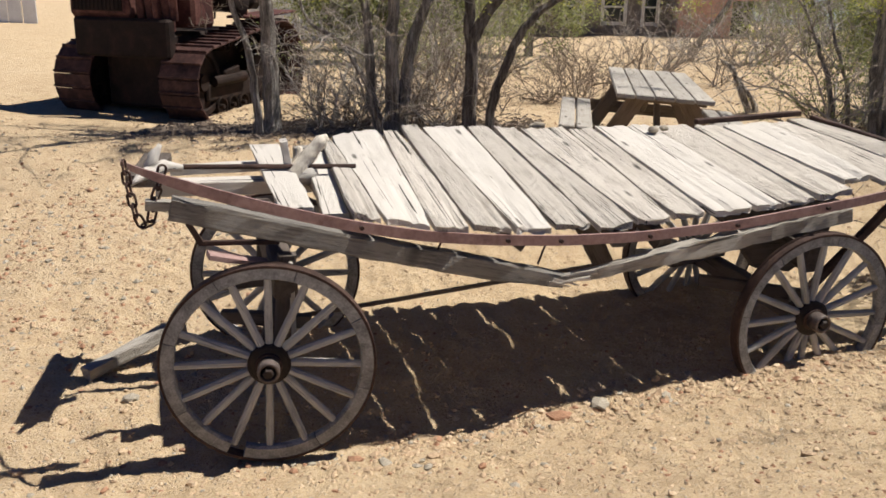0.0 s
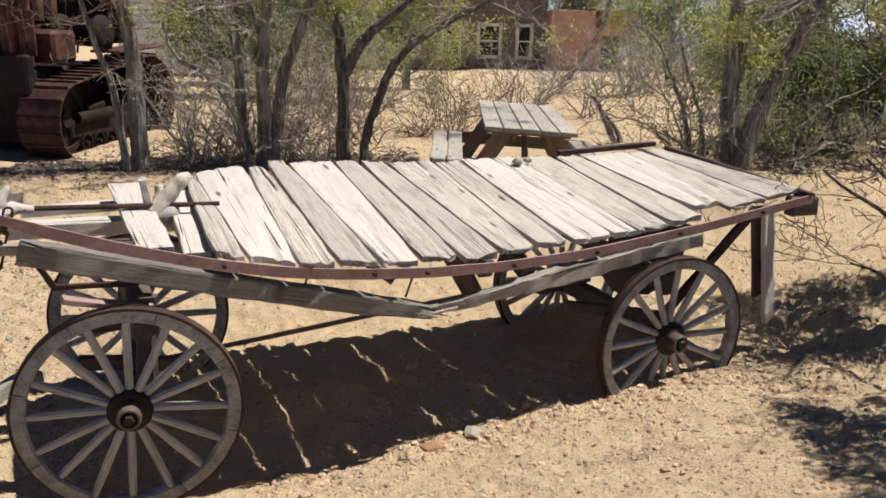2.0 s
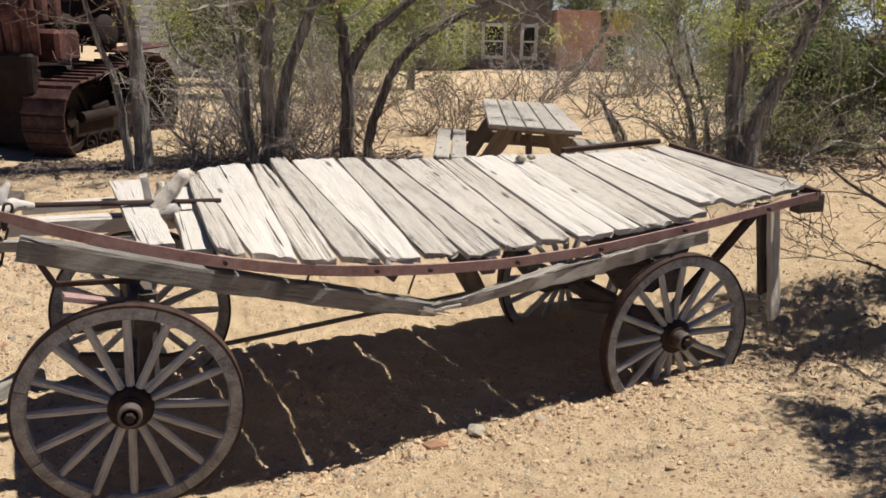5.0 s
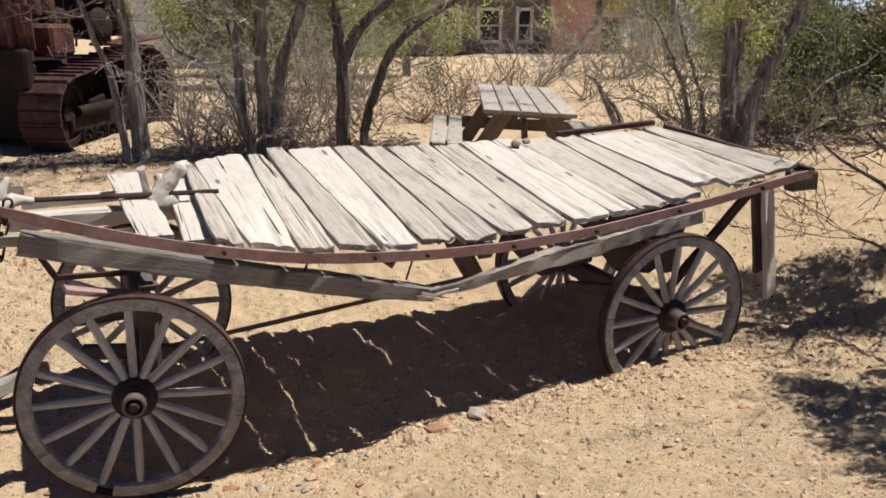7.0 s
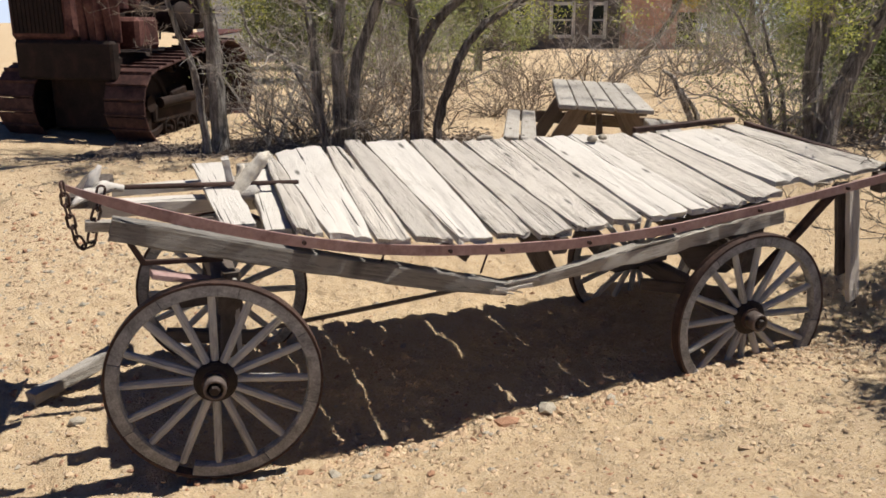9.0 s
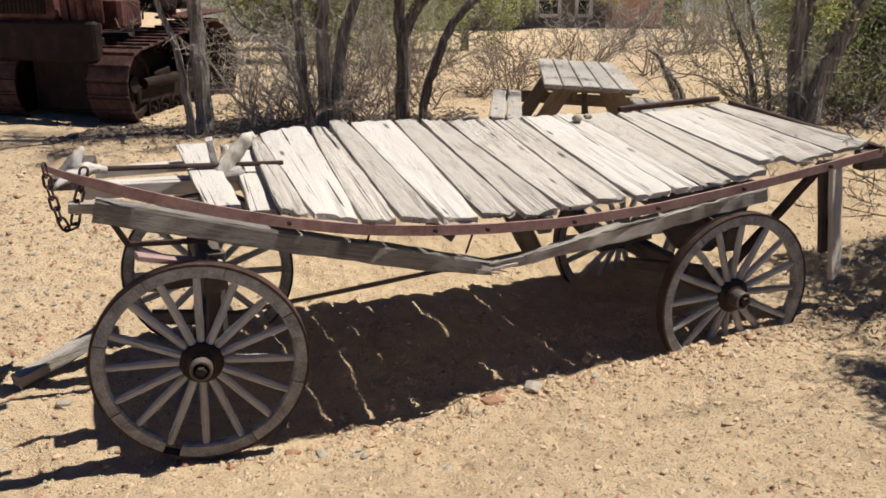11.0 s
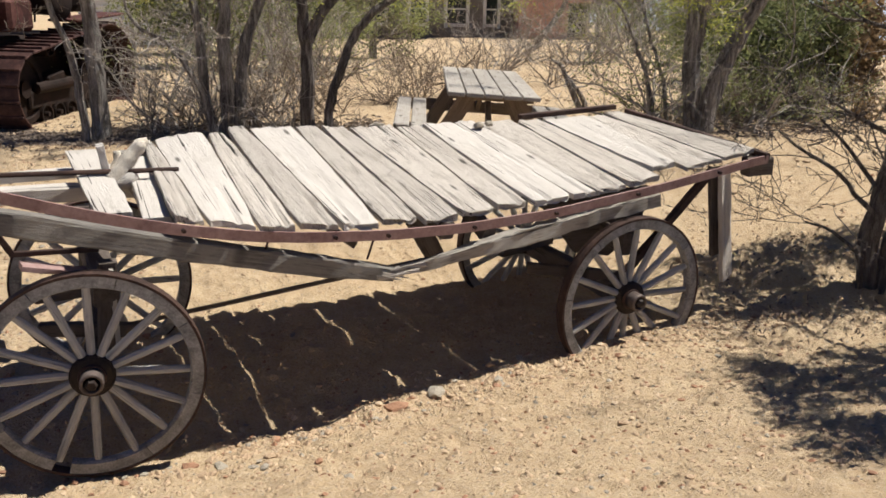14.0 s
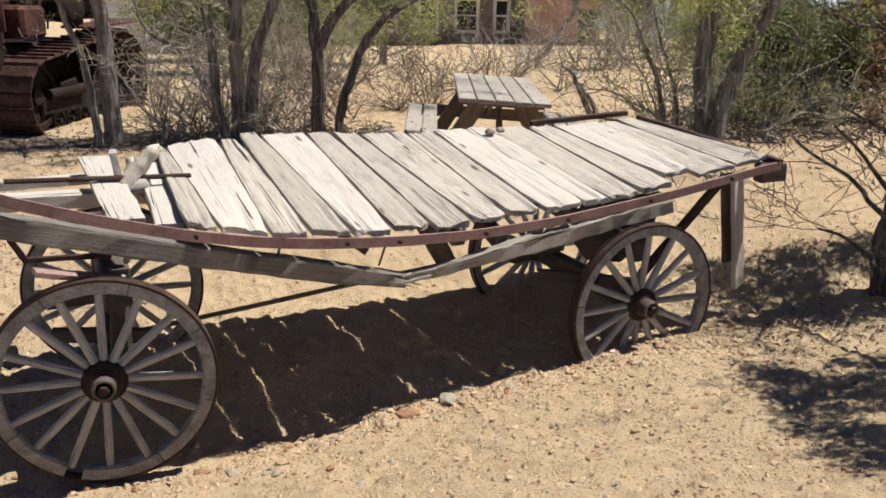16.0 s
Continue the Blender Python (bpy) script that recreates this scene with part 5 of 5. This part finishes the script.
evergreen(5.95, 11.2, 1.15, 1.0, 80, 71, LEAF_DARK, "ragged dark juniper with browned needles on one side", True)
for x, y, r, h, s in ((-3.2, 20, 1.8, 3.2, 82), (-1.3, 19, 1.6, 3.2, 83), (0.6, 24, 1.9, 3.6, 85), (12.5, 30, 1.8, 3.0, 86), (9.0, 21, 1.6, 3.0, 87), (-4.4, 25, 2.2, 4.0, 89), (7.4, 15, 1.3, 2.6, 90), (10.5, 24, 1.8, 3.0, 95), (12.8, 27, 2.0, 3.2, 97), (15.3, 30, 2.0, 3.2, 99), (8.8, 27, 1.8, 3.2, 101), (9.5, 41, 2.8, 7.0, 103), (13.2, 41, 2.8, 7.0, 104), (16.5, 40, 2.8, 6.0, 105), (3.0, 48, 3.2, 6.5, 91), (7.5, 47, 3.4, 7.0, 92), (12.0, 46, 3.2, 6.0, 93), (-2.0, 49, 3.4, 7.0, 94)):
    evergreen(x, y, r, h, 26, s, LEAF_GREY if s % 2 else LEAF_DARK, "grey-green desert tree further back")


# ---- fallen twigs and leaves under the trees ----
def litter(n, seed):
    r = np.random.RandomState(seed)
    vs, fs = [], []
    for k in range(n):
        if r.rand() < 0.05:
            x, y = r.uniform(2.5, 4.9), r.uniform(4.7, 6.8)
        elif r.rand() < 0.75:
            x, y = r.uniform(-4.2, 0.4), r.normal(10.0, 0.42)
        else:
            x, y = r.uniform(2.4, 5.5), r.normal(9.9, 0.5)
        z = ground_at(x, y) + 0.006
        a, s, w = r.uniform(0, 6.28), r.uniform(0.015, 0.07), r.uniform(0.002, 0.007)
        if y < 7:
            s, w = s * 0.32, w * 0.6
        c, d, e = math.cos(a), math.sin(a), r.uniform(0, 0.025)
        b = len(vs)
        vs += [(x - c * s + d * w, y - d * s - c * w, z), (x - c * s - d * w, y - d * s + c * w, z), (x + c * s - d * w, y + d * s + c * w, z + e), (x + c * s + d * w, y + d * s - c * w, z + e), (x, y, z + 0.012 + e)]
        fs += [(b, b + 3, b + 4), (b + 3, b + 2, b + 4), (b + 2, b + 1, b + 4), (b + 1, b, b + 4)]
    me = bpy.data.meshes.new("leaf_litter")
    me.from_pydata(vs, [], fs)
    tagged(piece("leaf_litter", me, BRUSH), "brown fallen twigs and litter under the trees", "litter", kind="stuff")


litter(7000, 3)


# ---- stones: the nearest ones singly, the rest as gravel ----
def stone_mesh(seed):
    rnd = random.Random(seed)
    bm = bmesh.new()
    bmesh.ops.create_icosphere(bm, subdivisions=1, radius=1.0)
    q = [rnd.uniform(0.6, 1.2), rnd.uniform(0.6, 1.1), rnd.uniform(0.4, 0.75)]
    for v in bm.verts:
        v.co = Vector((v.co.x * q[0], v.co.y * q[1], v.co.z * q[2])) * rnd.uniform(0.75, 1.2)
    me = bpy.data.meshes.new("stone")
    bm.to_mesh(me)
    bm.free()
    return me


def stones():
    rnd = random.Random(5)
    ground = bpy.data.objects["ground"]
    shapes = []
    for k in range(15):
        me = stone_mesh(900 + k)
        me.materials.append((STONE, STONE, STONE_GREY, STONE, STONE_RED)[k % 5])
        shapes.append(me)
    for k in range(295):
        if k < 60:
            x, y = rnd.gauss(-0.75, 0.45), rnd.gauss(3.88, 0.12)
        elif k < 120:
            x, y = rnd.uniform(-2.4, 2.6), rnd.uniform(3.0, 4.6)
        elif k < 210:
            x, y = rnd.uniform(-4.6, -1.6), rnd.uniform(4.2, 8.5)
        else:
            x, y = rnd.uniform(-2.5, 6.0), rnd.uniform(4.0, 9.0)
        s = rnd.choice((0.010, 0.013, 0.018, 0.026)) * rnd.uniform(0.8, 1.5)
        ob = piece("stone", shapes[k % 15], None, ground, m=pose(x, y, ground_at(x, y) + s * 0.15, rnd.uniform(-15, 15), rnd.uniform(-15, 15), rnd.uniform(0, 360)) @ Matrix.Scale(s, 4))
    six = np.array([(1, 0, 0), (0, 1, 0), (-1, 0, 0), (0, -1, 0), (0, 0, 1), (0, 0, -1)], float)
    eight = np.array([(0, 1, 4), (1, 2, 4), (2, 3, 4), (3, 0, 4), (1, 0, 5), (2, 1, 5), (3, 2, 5), (0, 3, 5)])
    rs = np.random.RandomState(9)
    unit = [np.array([v.co[:] for v in me.vertices]) for me in shapes[:5]] + [six * rs.uniform(0.6, 1.25, (6, 1)) * (1, rs.uniform(0.6, 1), rs.uniform(0.45, 0.8)) for _ in range(10)]
    tri = [np.array([p.vertices[:] for p in me.polygons]) for me in shapes[:5]] + [eight] * 10
    for name, mat, n, seed in (("gravel", STONE, 30000, 1), ("gravel", STONE_GREY, 4000, 2), ("gravel", STONE_RED, 6000, 3), ("gravel", STONE_PALE, 24000, 4), ("gravel", STONE, 4200, 5), ("gravel", STONE_GREY, 2000, 6), ("gravel", STONE_RED, 1900, 7), ("gravel", STONE, 9000, 8), ("gravel", STONE_PALE, 5000, 9)):
        r = np.random.RandomState(seed)
        vs, fs, at = [], [], 0
        for k in range(n):
            if seed > 7:
                x, y = r.uniform(-4, 9), r.uniform(6.5, 19)
            elif seed > 4:
                x, y = r.normal(-3.1, 0.9), r.normal(6.2, 1.1)
            elif r.rand() < 0.55:
                x, y = r.uniform(-2.8, 3.8), r.uniform(2.5, 5.6)
            else:
                x, y = r.uniform(-7, 7), r.uniform(4, 12)
            if r.rand() < 0.05:
                x = r.uniform(-0.7, 3.2)
                y = 4.22 + 0.33 * (x + 0.6) + r.normal(0, 0.12)
            elif r.rand() > 0.35 + 0.9 * abs(noise.noise(Vector((x * 0.9, y * 0.9, seed)))):
                continue
            s = 0.0038 + 0.020 * r.rand() ** 5 + (0.005 if y > 6 else 0)
            if seed > 7:
                s = 0.010 + 0.026 * r.rand() ** 3
            elif seed > 4:
                s = 0.008 + 0.024 * r.rand() ** 3
            a = r.uniform(0, 6.28)
            j = r.randint(15)
            p = unit[j] * s
            c, d = math.cos(a), math.sin(a)
            p = np.stack([p[:, 0] * c - p[:, 1] * d + x, p[:, 0] * d + p[:, 1] * c + y, p[:, 2] + ground_at(x, y) - s * 0.05], 1)
            vs.append(p)
            fs.append(tri[j] + at)
            at += len(p)
        me = bpy.data.meshes.new("gravel")
        me.from_pydata(np.concatenate(vs).tolist(), [], np.concatenate(fs).tolist())
        tagged(piece(name, me, mat), "loose gravel scattered over the dirt", "gravel", kind="stuff")
    for k in range(16):
        x, y = rnd.uniform(3.75, 4.9), rnd.uniform(4.75, 5.5)
        s = rnd.uniform(0.035, 0.075)
        tagged(piece("clod", stone_mesh(400 + k), DIRT, None, "tan clod of dug earth beside the dark tree", pose(x, y, ground_at(x, y) + s * 0.2, 0, 0, k * 50) @ Matrix.Scale(s, 4)), category="clod", group="clods by the tree")
    for x, y, s, mat, label in ((0.29, 4.50, 0.075, STONE_RED, "reddish brown stone half sunk in the dirt"), (0.02, 3.49, 0.035, STONE_GREY, "pale grey stone on the dirt"), (0.88, 3.90, 0.03, STONE, "tan stone on the dirt"),
                                (1.67, 4.32, 0.025, STONE, "tan stone on the dirt"), (-0.62, 3.95, 0.05, STONE_GREY, "grey stone beside the wheel"), (-0.78, 3.98, 0.05, STONE_RED, "reddish stone beside the wheel"),
                                (-2.1, 4.35, 0.05, STONE_GREY, "grey stone on the dirt"), (0.52, 4.62, 0.06, STONE_GREY, "grey stone in the wagon's shade"), (0.9, 4.68, 0.05, STONE_GREY, "grey stone in the wagon's shade")):
        me = stone_mesh(int(x * 100) + 77)
        tagged(piece("rock", me, mat, None, label, pose(x, y, ground_at(x, y) + s * 0.1, 0, 0, x * 90) @ Matrix.Diagonal((s * 1.2, s, s * 0.8, 1))), category="rock")


stones()
